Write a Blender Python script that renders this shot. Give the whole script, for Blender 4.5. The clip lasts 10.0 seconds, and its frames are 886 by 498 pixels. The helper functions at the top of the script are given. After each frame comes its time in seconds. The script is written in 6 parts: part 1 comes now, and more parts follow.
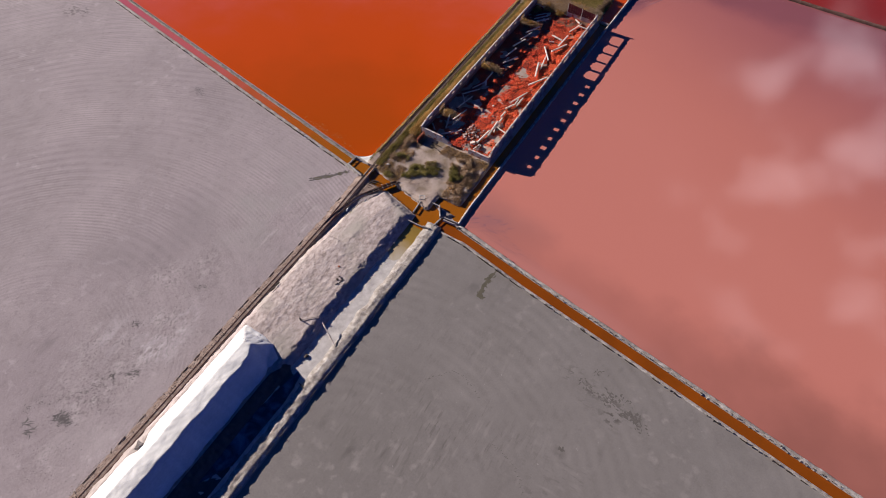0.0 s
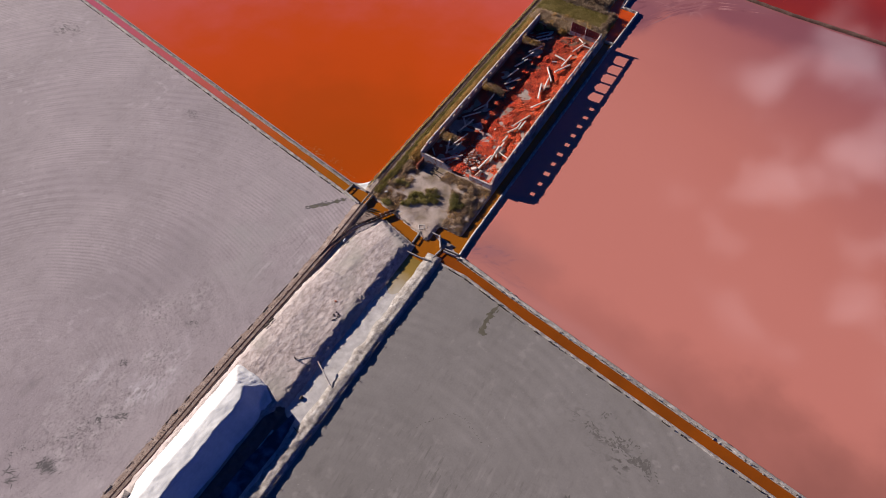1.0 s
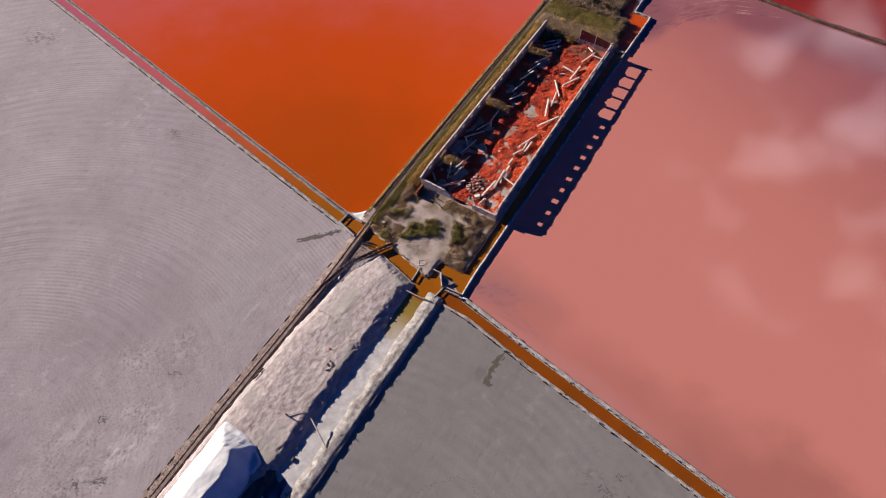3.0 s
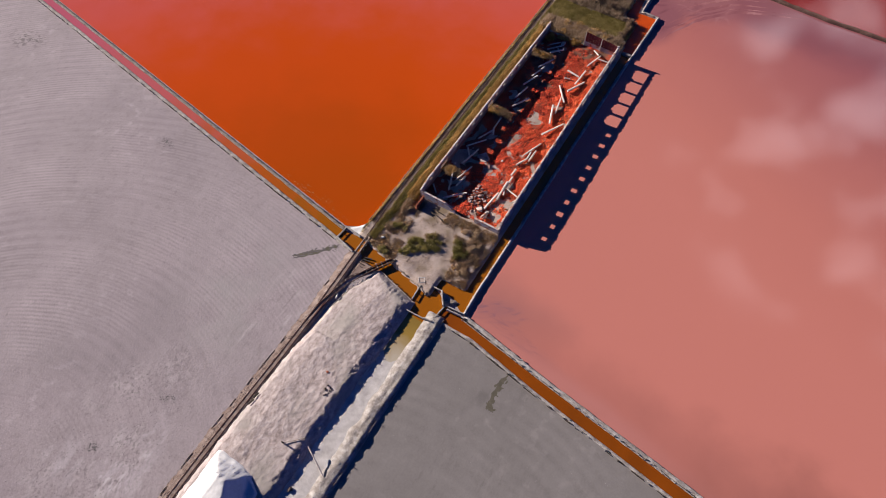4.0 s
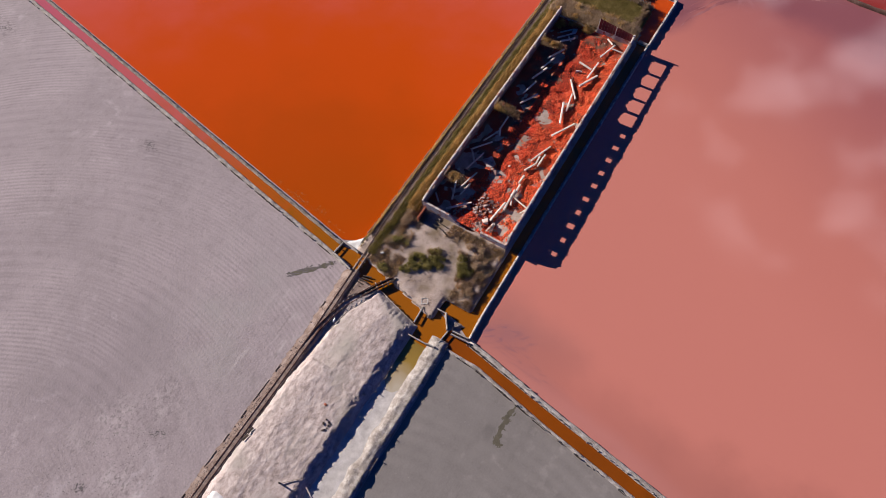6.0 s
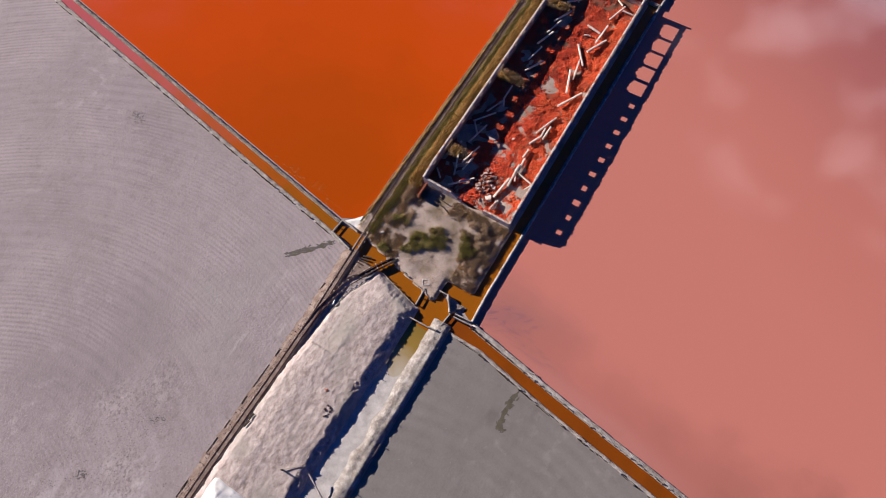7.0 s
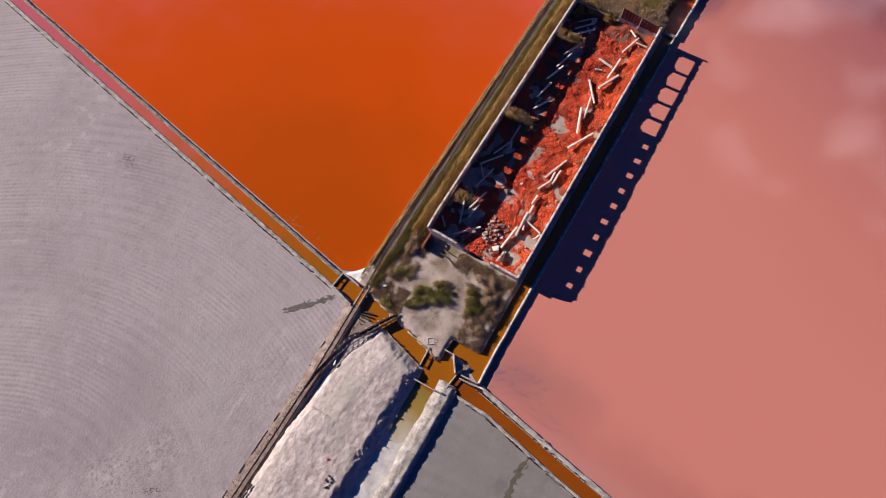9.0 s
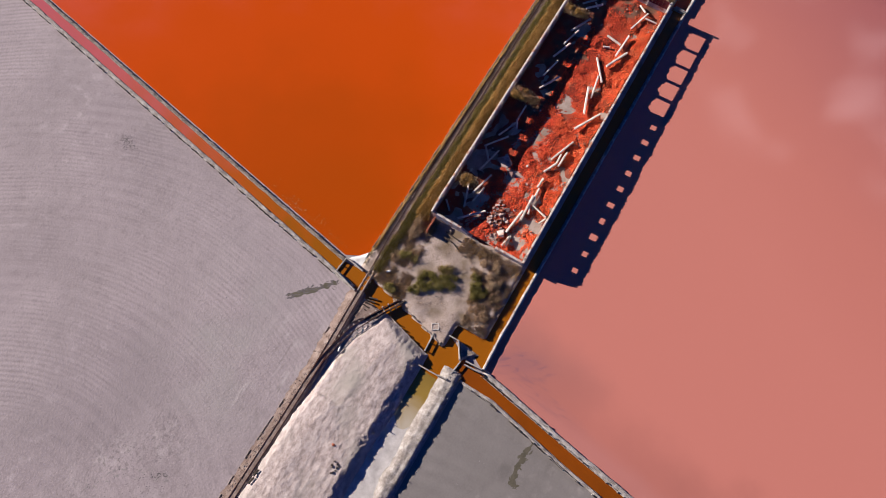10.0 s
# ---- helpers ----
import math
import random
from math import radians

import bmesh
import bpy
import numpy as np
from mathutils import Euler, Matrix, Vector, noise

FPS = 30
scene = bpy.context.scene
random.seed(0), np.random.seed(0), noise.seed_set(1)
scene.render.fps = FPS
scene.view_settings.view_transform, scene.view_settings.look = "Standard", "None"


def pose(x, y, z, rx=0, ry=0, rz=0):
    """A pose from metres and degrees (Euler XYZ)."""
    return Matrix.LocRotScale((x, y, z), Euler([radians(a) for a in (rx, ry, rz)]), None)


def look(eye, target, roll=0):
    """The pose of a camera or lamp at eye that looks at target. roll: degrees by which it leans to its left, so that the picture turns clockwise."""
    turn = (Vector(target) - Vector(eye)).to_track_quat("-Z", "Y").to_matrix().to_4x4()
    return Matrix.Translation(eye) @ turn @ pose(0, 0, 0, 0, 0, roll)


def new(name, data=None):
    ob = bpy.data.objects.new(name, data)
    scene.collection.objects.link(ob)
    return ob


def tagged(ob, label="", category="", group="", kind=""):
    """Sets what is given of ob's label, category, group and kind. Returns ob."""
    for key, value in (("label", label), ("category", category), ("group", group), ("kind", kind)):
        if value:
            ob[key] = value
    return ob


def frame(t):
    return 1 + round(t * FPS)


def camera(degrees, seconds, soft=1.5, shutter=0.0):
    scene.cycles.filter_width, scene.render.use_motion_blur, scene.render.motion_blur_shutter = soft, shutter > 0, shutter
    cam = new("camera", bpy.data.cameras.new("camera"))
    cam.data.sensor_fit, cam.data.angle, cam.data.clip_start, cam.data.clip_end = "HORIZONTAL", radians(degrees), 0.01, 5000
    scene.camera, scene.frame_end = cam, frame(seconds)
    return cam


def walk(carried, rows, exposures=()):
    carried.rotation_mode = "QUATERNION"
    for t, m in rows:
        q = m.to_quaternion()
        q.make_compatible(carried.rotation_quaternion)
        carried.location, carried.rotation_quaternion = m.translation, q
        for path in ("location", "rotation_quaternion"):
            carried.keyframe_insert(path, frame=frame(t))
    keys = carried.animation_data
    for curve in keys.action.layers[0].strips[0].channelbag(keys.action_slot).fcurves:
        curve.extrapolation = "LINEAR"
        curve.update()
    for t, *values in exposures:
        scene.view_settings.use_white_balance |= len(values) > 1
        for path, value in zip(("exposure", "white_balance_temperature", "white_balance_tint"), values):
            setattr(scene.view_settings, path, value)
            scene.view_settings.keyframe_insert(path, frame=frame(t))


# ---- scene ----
cam = camera(69.6, 10.0, soft=0.55)
PATH = [
    (0, (46.268, -70.12, 80.548), (45.67, -69.107, 78.931), 0.7),
    (0.5, (44.66, -67.678, 80.528), (44.063, -66.662, 78.912), 0.7),
    (1, (43.068, -65.247, 80.51), (42.47, -64.228, 78.896), 0.8),
    (1.5, (41.447, -62.804, 80.481), (40.855, -61.793, 78.861), 0.8),
    (2, (39.863, -60.397, 80.447), (39.28, -59.4, 78.814), 0.9),
    (2.5, (38.27, -57.997, 80.412), (37.699, -57.014, 78.767), 0.9),
    (4, (33.684, -50.922, 80.371), (33.145, -49.988, 78.687), 1.0),
    (4.5, (32.045, -48.563, 80.352), (31.519, -47.646, 78.655), 1.1),
    (5, (30.424, -46.278, 80.319), (29.911, -45.378, 78.608), 1.2),
    (6.5, (25.683, -39.63, 80.119), (25.262, -38.872, 78.317), 1.7),
    (7, (24.059, -37.373, 80.064), (23.681, -36.681, 78.226), 2.0),
    (7.5, (22.438, -35.025, 80.041), (22.067, -34.343, 78.198), 2.1),
    (8, (20.96, -32.71, 80.066), (20.584, -32.024, 78.225), 1.9),
    (8.5, (19.595, -30.548, 80.1), (19.225, -29.876, 78.252), 1.7),
    (9, (18.382, -28.779, 80.158), (18.027, -28.133, 78.299), 1.8),
    (9.5, (17.297, -27.523, 80.199), (16.966, -26.916, 78.322), 2.0),
    (10, (16.348, -26.643, 80.253), (16.049, -26.087, 78.355), 2.3),
]
EXPOSURE = [(0, 1.08), (3, 1.15), (7, 1.2), (10, 1.27)]
walk(cam, [(t, look(eye, target, roll)) for t, eye, target, roll in PATH], EXPOSURE)

# ---------------------------------------------------------------- light
SUN_EL, SHADE = 18.7, (1.0, 0.04)          # elevation, way in which shadows fall
world = bpy.data.worlds.new("sky")
scene.world = world
world.use_nodes = True
wn = world.node_tree.nodes
wl = world.node_tree.links
for n in list(wn):
    wn.remove(n)
w_out = wn.new("ShaderNodeOutputWorld")
w_bg = wn.new("ShaderNodeBackground")
w_sky = wn.new("ShaderNodeTexSky")
w_sky.sky_type, w_sky.sun_disc = "NISHITA", False
w_sky.sun_elevation, w_sky.sun_rotation = radians(SUN_EL), radians(267)
w_sky.air_density, w_sky.dust_density, w_sky.ozone_density = 0.3, 0.1, 8.0
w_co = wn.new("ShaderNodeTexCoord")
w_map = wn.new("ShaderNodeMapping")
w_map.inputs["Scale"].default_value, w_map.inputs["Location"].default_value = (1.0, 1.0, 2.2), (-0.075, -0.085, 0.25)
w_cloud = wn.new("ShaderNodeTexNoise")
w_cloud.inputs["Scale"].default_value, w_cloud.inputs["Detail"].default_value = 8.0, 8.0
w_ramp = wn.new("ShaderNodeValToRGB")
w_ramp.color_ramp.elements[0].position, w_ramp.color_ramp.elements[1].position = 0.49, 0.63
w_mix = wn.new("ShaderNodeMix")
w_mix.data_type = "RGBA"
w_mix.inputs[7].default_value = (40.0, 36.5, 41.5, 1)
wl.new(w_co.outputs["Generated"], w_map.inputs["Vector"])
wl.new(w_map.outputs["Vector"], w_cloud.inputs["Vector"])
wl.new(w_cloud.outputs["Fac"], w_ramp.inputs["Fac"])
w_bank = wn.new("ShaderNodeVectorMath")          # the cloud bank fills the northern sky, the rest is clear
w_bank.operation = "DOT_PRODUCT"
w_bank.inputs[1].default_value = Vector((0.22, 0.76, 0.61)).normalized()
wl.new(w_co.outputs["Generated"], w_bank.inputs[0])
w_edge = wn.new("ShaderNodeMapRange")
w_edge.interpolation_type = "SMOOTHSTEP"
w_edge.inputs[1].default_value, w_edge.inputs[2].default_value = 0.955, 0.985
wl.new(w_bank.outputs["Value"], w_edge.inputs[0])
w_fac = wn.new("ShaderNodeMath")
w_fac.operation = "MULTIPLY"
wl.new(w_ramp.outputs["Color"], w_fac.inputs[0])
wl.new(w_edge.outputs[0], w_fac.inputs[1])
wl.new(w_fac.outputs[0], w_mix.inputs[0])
w_tint = wn.new("ShaderNodeMix")                   # the deep blue of a very clear day
w_tint.data_type, w_tint.blend_type = "RGBA", "MULTIPLY"
w_tint.inputs[0].default_value, w_tint.inputs[7].default_value = 1.0, (0.02, 0.95, 2.05, 1)
wl.new(w_sky.outputs["Color"], w_tint.inputs[6])
wl.new(w_tint.outputs[2], w_mix.inputs[6])
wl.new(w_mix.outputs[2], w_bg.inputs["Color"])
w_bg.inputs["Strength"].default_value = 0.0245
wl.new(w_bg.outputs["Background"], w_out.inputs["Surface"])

sun = new("sun", bpy.data.lights.new("sun", "SUN"))
sun.data.energy, sun.data.angle, sun.data.color = 5.0, radians(0.5), (1.0, 0.895, 0.79)
_sd = Vector((SHADE[0], SHADE[1], -math.hypot(*SHADE) * math.tan(radians(SUN_EL))))
sun.matrix_world = look((-60, 0, 60), Vector((-60, 0, 60)) + _sd)


# ---------------------------------------------------------------- materials
def mat(name, stops, scale=1.0, rough=0.9, bump=0.3, detail=8.0, spec=0.3, stretch=(1, 1, 1), fine=12.0,
        stain=None, stain_scale=0.15, stain_at=(0.5, 0.62), metal=0.0, rand=0.0, turn=0.0, bump_dist=0.05):
    """Two scales of noise over a colour ramp, with bump; stain: a second colour in large shapes; rand: per-object shift."""
    m = bpy.data.materials.new(name)
    m.use_nodes = True
    n, l = m.node_tree.nodes, m.node_tree.links
    b = n["Principled BSDF"]
    geo = n.new("ShaderNodeNewGeometry")
    mp = n.new("ShaderNodeMapping")
    mp.inputs["Scale"].default_value = stretch
    mp.inputs["Rotation"].default_value = (0, 0, radians(turn))
    l.new(geo.outputs["Position"], mp.inputs["Vector"])
    a = n.new("ShaderNodeTexNoise")
    a.inputs["Scale"].default_value, a.inputs["Detail"].default_value, a.inputs["Roughness"].default_value = scale, detail, 0.62
    l.new(mp.outputs["Vector"], a.inputs["Vector"])
    f = n.new("ShaderNodeTexNoise")
    f.inputs["Scale"].default_value, f.inputs["Detail"].default_value = fine, 4.0
    l.new(mp.outputs["Vector"], f.inputs["Vector"])
    mx = n.new("ShaderNodeMath")
    mx.operation = "MULTIPLY_ADD"
    mx.inputs[1].default_value = 0.35
    l.new(f.outputs["Fac"], mx.inputs[0])
    ad = n.new("ShaderNodeMath")
    ad.operation = "MULTIPLY"
    ad.inputs[1].default_value = 0.65
    l.new(a.outputs["Fac"], ad.inputs[0])
    l.new(ad.outputs[0], mx.inputs[2])
    r = n.new("ShaderNodeValToRGB")
    e = r.color_ramp.elements
    e[0].position, e[0].color = 0.32, (*stops[0], 1)
    e[1].position, e[1].color = 0.68, (*stops[-1], 1)
    for k, c in enumerate(stops[1:-1]):
        q = e.new(0.32 + 0.36 * (k + 1) / (len(stops) - 1))
        q.color = (*c, 1)
    fac = mx.outputs[0]
    if rand:
        oi = n.new("ShaderNodeObjectInfo")
        isl = n.new("ShaderNodeMath")
        isl.operation = "ADD"
        l.new(oi.outputs["Random"], isl.inputs[0])
        l.new(geo.outputs["Random Per Island"], isl.inputs[1])
        rr = n.new("ShaderNodeMath")
        rr.operation = "MULTIPLY_ADD"
        rr.inputs[1].default_value = rand
        l.new(isl.outputs[0], rr.inputs[0])
        sub = n.new("ShaderNodeMath")
        sub.operation = "SUBTRACT"
        sub.inputs[1].default_value = rand
        l.new(fac, sub.inputs[0])
        l.new(sub.outputs[0], rr.inputs[2])
        fac = rr.outputs[0]
    l.new(fac, r.inputs["Fac"])
    col = r.outputs["Color"]
    if stain:
        s = n.new("ShaderNodeTexNoise")
        s.inputs["Scale"].default_value, s.inputs["Detail"].default_value = stain_scale, 6.0
        l.new(geo.outputs["Position"], s.inputs["Vector"])
        sr = n.new("ShaderNodeMapRange")
        sr.inputs[1].default_value, sr.inputs[2].default_value = stain_at
        l.new(s.outputs["Fac"], sr.inputs[0])
        mc = n.new("ShaderNodeMix")
        mc.data_type = "RGBA"
        mc.inputs[7].default_value = (*stain, 1)
        l.new(sr.outputs[0], mc.inputs[0])
        l.new(col, mc.inputs[6])
        col = mc.outputs[2]
    l.new(col, b.inputs["Base Color"])
    b.inputs["Roughness"].default_value, b.inputs["Metallic"].default_value = rough, metal
    b.inputs["Specular IOR Level"].default_value = spec
    if bump:
        bp = n.new("ShaderNodeBump")
        bp.inputs["Strength"].default_value, bp.inputs["Distance"].default_value = bump, bump_dist
        l.new(mx.outputs[0], bp.inputs["Height"])
        l.new(bp.outputs["Normal"], b.inputs["Normal"])
    return m


def leafy(m, share=0.5):
    """Lets light through thin leaves and blades."""
    n, l = m.node_tree.nodes, m.node_tree.links
    b, out = n["Principled BSDF"], n["Material Output"]
    tr, mx = n.new("ShaderNodeBsdfTranslucent"), n.new("ShaderNodeMixShader")
    l.new(b.inputs["Base Color"].links[0].from_socket, tr.inputs["Color"])
    mx.inputs[0].default_value = share
    l.new(b.outputs[0], mx.inputs[1])
    l.new(tr.outputs[0], mx.inputs[2])
    l.new(mx.outputs[0], out.inputs["Surface"])
    return m


def mud_material(name, light, dark, stain, crust, centre=None, rings=0.33, crust_at=(0.56, 0.68), furrow=1.0, relief=0.75, grain=1.0, toned_areas=()):
    """Drying salt mud: wide tonal drift, fine crust in patches and, round a centre, faint curved drag marks."""
    m = mat(name, [dark, light], scale=0.35, rough=0.95, bump=relief, bump_dist=0.09, fine=3.5, stain=stain, stain_scale=0.05, stain_at=(0.46, 0.72), spec=0.2)
    n, l = m.node_tree.nodes, m.node_tree.links
    b = n["Principled BSDF"]
    src = b.inputs["Base Color"].links[0].from_socket
    geo = n.new("ShaderNodeNewGeometry")

    def field(scale, detail, lo, hi, out=1.0, stretch=(1, 1, 1), turn=0.0):
        mp = n.new("ShaderNodeMapping")
        mp.inputs["Scale"].default_value = stretch
        mp.inputs["Rotation"].default_value = (0, 0, radians(turn))
        l.new(geo.outputs["Position"], mp.inputs["Vector"])
        k = n.new("ShaderNodeTexNoise")
        k.inputs["Scale"].default_value, k.inputs["Detail"].default_value = scale, detail
        l.new(mp.outputs["Vector"], k.inputs["Vector"])
        r = n.new("ShaderNodeMapRange")
        r.inputs[1].default_value, r.inputs[2].default_value, r.inputs[4].default_value = lo, hi, out
        l.new(k.outputs["Fac"], r.inputs[0])
        return r.outputs[0]

    def times(a, c):
        q = n.new("ShaderNodeMath")
        q.operation = "MULTIPLY"
        l.new(a, q.inputs[0])
        l.new(c, q.inputs[1])
        return q.outputs[0]

    def over(fac, colour):
        nonlocal src
        mc = n.new("ShaderNodeMix")
        mc.data_type = "RGBA"
        mc.inputs[7].default_value = (*colour, 1)
        l.new(fac, mc.inputs[0])
        l.new(src, mc.inputs[6])
        src = mc.outputs[2]

    over(times(field(0.6, 10, *crust_at, 0.75), field(0.045, 3, 0.48, 0.62)), crust)
    over(times(field(0.5, 10, 0.57, 0.72, 0.7, (1, 0.35, 1), 25), field(0.05, 3, 0.5, 0.66)), tuple(c * 0.6 for c in dark))
    over(field(4.5, 8, 0.53, 0.70, 0.34 * grain), tuple(c * 0.55 for c in dark))
    over(field(6.5, 8, 0.54, 0.72, 0.34 * grain), tuple(min(0.7, c * 1.5) for c in light))
    over(field(1.7, 9, 0.56, 0.66, 0.30 * grain, (1, 0.5, 1), 30), tuple(c * 0.7 for c in dark))
    if centre:
        mp = n.new("ShaderNodeMapping")
        mp.inputs["Location"].default_value = (-centre[0], -centre[1], 0)
        l.new(geo.outputs["Position"], mp.inputs["Vector"])
        ln = n.new("ShaderNodeVectorMath")
        ln.operation = "LENGTH"
        l.new(mp.outputs["Vector"], ln.inputs[0])
        hub = n.new("ShaderNodeMapRange")
        hub.interpolation_type = "SMOOTHSTEP"
        hub.inputs[1].default_value, hub.inputs[2].default_value = 5.0, 22.0
        l.new(ln.outputs["Value"], hub.inputs[0])
        for sc, amt, seed in ((rings, 0.34, 0.035), (rings * 0.37, 0.18, 0.05)):
            w = n.new("ShaderNodeTexWave")
            w.wave_type, w.rings_direction = "RINGS", "Z"
            w.inputs["Scale"].default_value, w.inputs["Distortion"].default_value = sc, 5.0
            w.inputs["Detail"].default_value, w.inputs["Detail Scale"].default_value = 2.0, 0.22
            l.new(mp.outputs["Vector"], w.inputs["Vector"])
            over(times(times(w.outputs["Fac"], hub.outputs[0]), field(seed, 4, 0.36, 0.58, amt * furrow)), tuple(min(0.7, c * 1.5) for c in light))
            over(times(times(w.outputs["Fac"], hub.outputs[0]), field(seed * 1.7, 4, 0.42, 0.62, amt * furrow)), tuple(c * 0.5 for c in dark))
    for spot, radii, angle, reach, tones in toned_areas:      # trampled or scraped areas, and broad ovals of another tone
        mp = n.new("ShaderNodeMapping")
        mp.vector_type = "TEXTURE"
        mp.inputs["Location"].default_value = (*spot, 0)
        mp.inputs["Rotation"].default_value = (0, 0, radians(angle))
        mp.inputs["Scale"].default_value = (*radii, 1000)
        l.new(geo.outputs["Position"], mp.inputs["Vector"])
        ln = n.new("ShaderNodeVectorMath")
        ln.operation = "LENGTH"
        l.new(mp.outputs["Vector"], ln.inputs[0])
        r = n.new("ShaderNodeMapRange")
        r.interpolation_type = "SMOOTHSTEP"
        r.inputs[1].default_value, r.inputs[2].default_value = 1.15, 0.25
        l.new(ln.outputs["Value"], r.inputs[0])
        for colour, sc, lo, hi, amt, st, turn in tones:
            over(times(r.outputs[0], times(field(sc, 9, lo, hi, amt, st, turn), field(reach, 3, 0.40, 0.60))), colour)
    l.new(src, b.inputs["Base Color"])
    return m


def water_material(name, stops, scale, rough=0.06, spec=1.0, bump=0.02, ripple=3.0, along=None, turn=0.0, stretch=(1, 1, 1), shoals=(), drift=0.45, wisps=()):
    """Dense brine: coloured body under a glossy surface; the colour drifts in wide clouds, or along an axis."""
    m = bpy.data.materials.new(name)
    m.use_nodes = True
    n, l = m.node_tree.nodes, m.node_tree.links
    b = n["Principled BSDF"]
    geo = n.new("ShaderNodeNewGeometry")
    mp = n.new("ShaderNodeMapping")
    mp.inputs["Rotation"].default_value = (0, 0, radians(turn))
    mp.inputs["Scale"].default_value = stretch
    l.new(geo.outputs["Position"], mp.inputs["Vector"])
    a = n.new("ShaderNodeTexNoise")
    a.inputs["Scale"].default_value, a.inputs["Detail"].default_value = scale, 4.0
    a.inputs["Distortion"].default_value = 0.6
    l.new(mp.outputs["Vector"], a.inputs["Vector"])
    fac = a.outputs["Fac"]
    if along:
        (x0, y0), (x1, y1) = along
        d = Vector((x1 - x0, y1 - y0, 0))
        dot = n.new("ShaderNodeVectorMath")
        dot.operation = "DOT_PRODUCT"
        dot.inputs[1].default_value = d / d.length_squared
        l.new(geo.outputs["Position"], dot.inputs[0])
        off = n.new("ShaderNodeMath")
        off.operation = "SUBTRACT"
        off.inputs[1].default_value = (x0 * d.x + y0 * d.y) / d.length_squared
        l.new(dot.outputs["Value"], off.inputs[0])
        mx = n.new("ShaderNodeMath")
        mx.operation = "MULTIPLY_ADD"
        mx.inputs[1].default_value = drift
        l.new(a.outputs["Fac"], mx.inputs[0])
        l.new(off.outputs[0], mx.inputs[2])
        fac = mx.outputs[0]
    r = n.new("ShaderNodeValToRGB")
    e = r.color_ramp.elements
    e[0].position, e[0].color = stops[0][0], (*stops[0][1], 1)
    e[1].position, e[1].color = stops[-1][0], (*stops[-1][1], 1)
    for p, c in stops[1:-1]:
        q = e.new(p)
        q.color = (*c, 1)
    l.new(fac, r.inputs["Fac"])
    col = r.outputs["Color"]
    for centre, radii, angle, colour, soft in shoals:
        sm = n.new("ShaderNodeMapping")
        sm.vector_type = "TEXTURE"
        sm.inputs["Location"].default_value = (*centre, 0)
        sm.inputs["Rotation"].default_value = (0, 0, radians(angle))
        sm.inputs["Scale"].default_value = (*radii, 1000)
        l.new(geo.outputs["Position"], sm.inputs["Vector"])
        ln = n.new("ShaderNodeVectorMath")
        ln.operation = "LENGTH"
        l.new(sm.outputs["Vector"], ln.inputs[0])
        jn = n.new("ShaderNodeTexNoise")
        jn.inputs["Scale"].default_value, jn.inputs["Detail"].default_value = 0.12, 6.0
        l.new(geo.outputs["Position"], jn.inputs["Vector"])
        ja = n.new("ShaderNodeMath")
        ja.operation = "MULTIPLY_ADD"
        ja.inputs[1].default_value = soft * 1.2
        l.new(jn.outputs["Fac"], ja.inputs[0])
        l.new(ln.outputs["Value"], ja.inputs[2])
        jr = n.new("ShaderNodeMapRange")
        jr.interpolation_type = "SMOOTHSTEP"
        jr.inputs[1].default_value, jr.inputs[2].default_value = 1.0 + soft * 1.1, 1.0 - soft * 0.2
        l.new(ja.outputs[0], jr.inputs[0])
        jm = n.new("ShaderNodeMix")
        jm.data_type = "RGBA"
        jm.inputs[7].default_value = (*colour, 1)
        l.new(jr.outputs[0], jm.inputs[0])
        l.new(col, jm.inputs[6])
        col = jm.outputs[2]
    for centre, radii, angle, colour, fine, lo, hi, strength in wisps:
        # curling threads of silt stirred up inside an oval of the water
        sm = n.new("ShaderNodeMapping")
        sm.vector_type = "TEXTURE"
        sm.inputs["Location"].default_value = (*centre, 0)
        sm.inputs["Rotation"].default_value = (0, 0, radians(angle))
        sm.inputs["Scale"].default_value = (*radii, 1000)
        l.new(geo.outputs["Position"], sm.inputs["Vector"])
        ln = n.new("ShaderNodeVectorMath")
        ln.operation = "LENGTH"
        l.new(sm.outputs["Vector"], ln.inputs[0])
        oval = n.new("ShaderNodeMapRange")
        oval.interpolation_type = "SMOOTHSTEP"
        oval.inputs[1].default_value, oval.inputs[2].default_value = 1.0, 0.35
        oval.inputs[4].default_value = strength
        l.new(ln.outputs["Value"], oval.inputs[0])
        wn = n.new("ShaderNodeTexNoise")
        wn.inputs["Scale"].default_value, wn.inputs["Detail"].default_value = fine, 5.0
        wn.inputs["Distortion"].default_value = 1.6
        l.new(sm.outputs["Vector"], wn.inputs["Vector"])
        wr = n.new("ShaderNodeMapRange")
        wr.interpolation_type = "SMOOTHSTEP"
        wr.inputs[1].default_value, wr.inputs[2].default_value = lo, hi
        l.new(wn.outputs["Fac"], wr.inputs[0])
        wm = n.new("ShaderNodeMath")
        wm.operation = "MULTIPLY"
        l.new(oval.outputs[0], wm.inputs[0])
        l.new(wr.outputs[0], wm.inputs[1])
        jm = n.new("ShaderNodeMix")
        jm.data_type = "RGBA"
        jm.inputs[7].default_value = (*colour, 1)
        l.new(wm.outputs[0], jm.inputs[0])
        l.new(col, jm.inputs[6])
        col = jm.outputs[2]
    l.new(col, b.inputs["Base Color"])
    b.inputs["Roughness"].default_value, b.inputs["IOR"].default_value = rough, 1.36
    b.inputs["Specular IOR Level"].default_value = spec
    rp = n.new("ShaderNodeTexNoise")
    rp.inputs["Scale"].default_value, rp.inputs["Detail"].default_value = ripple, 3.0
    l.new(geo.outputs["Position"], rp.inputs["Vector"])
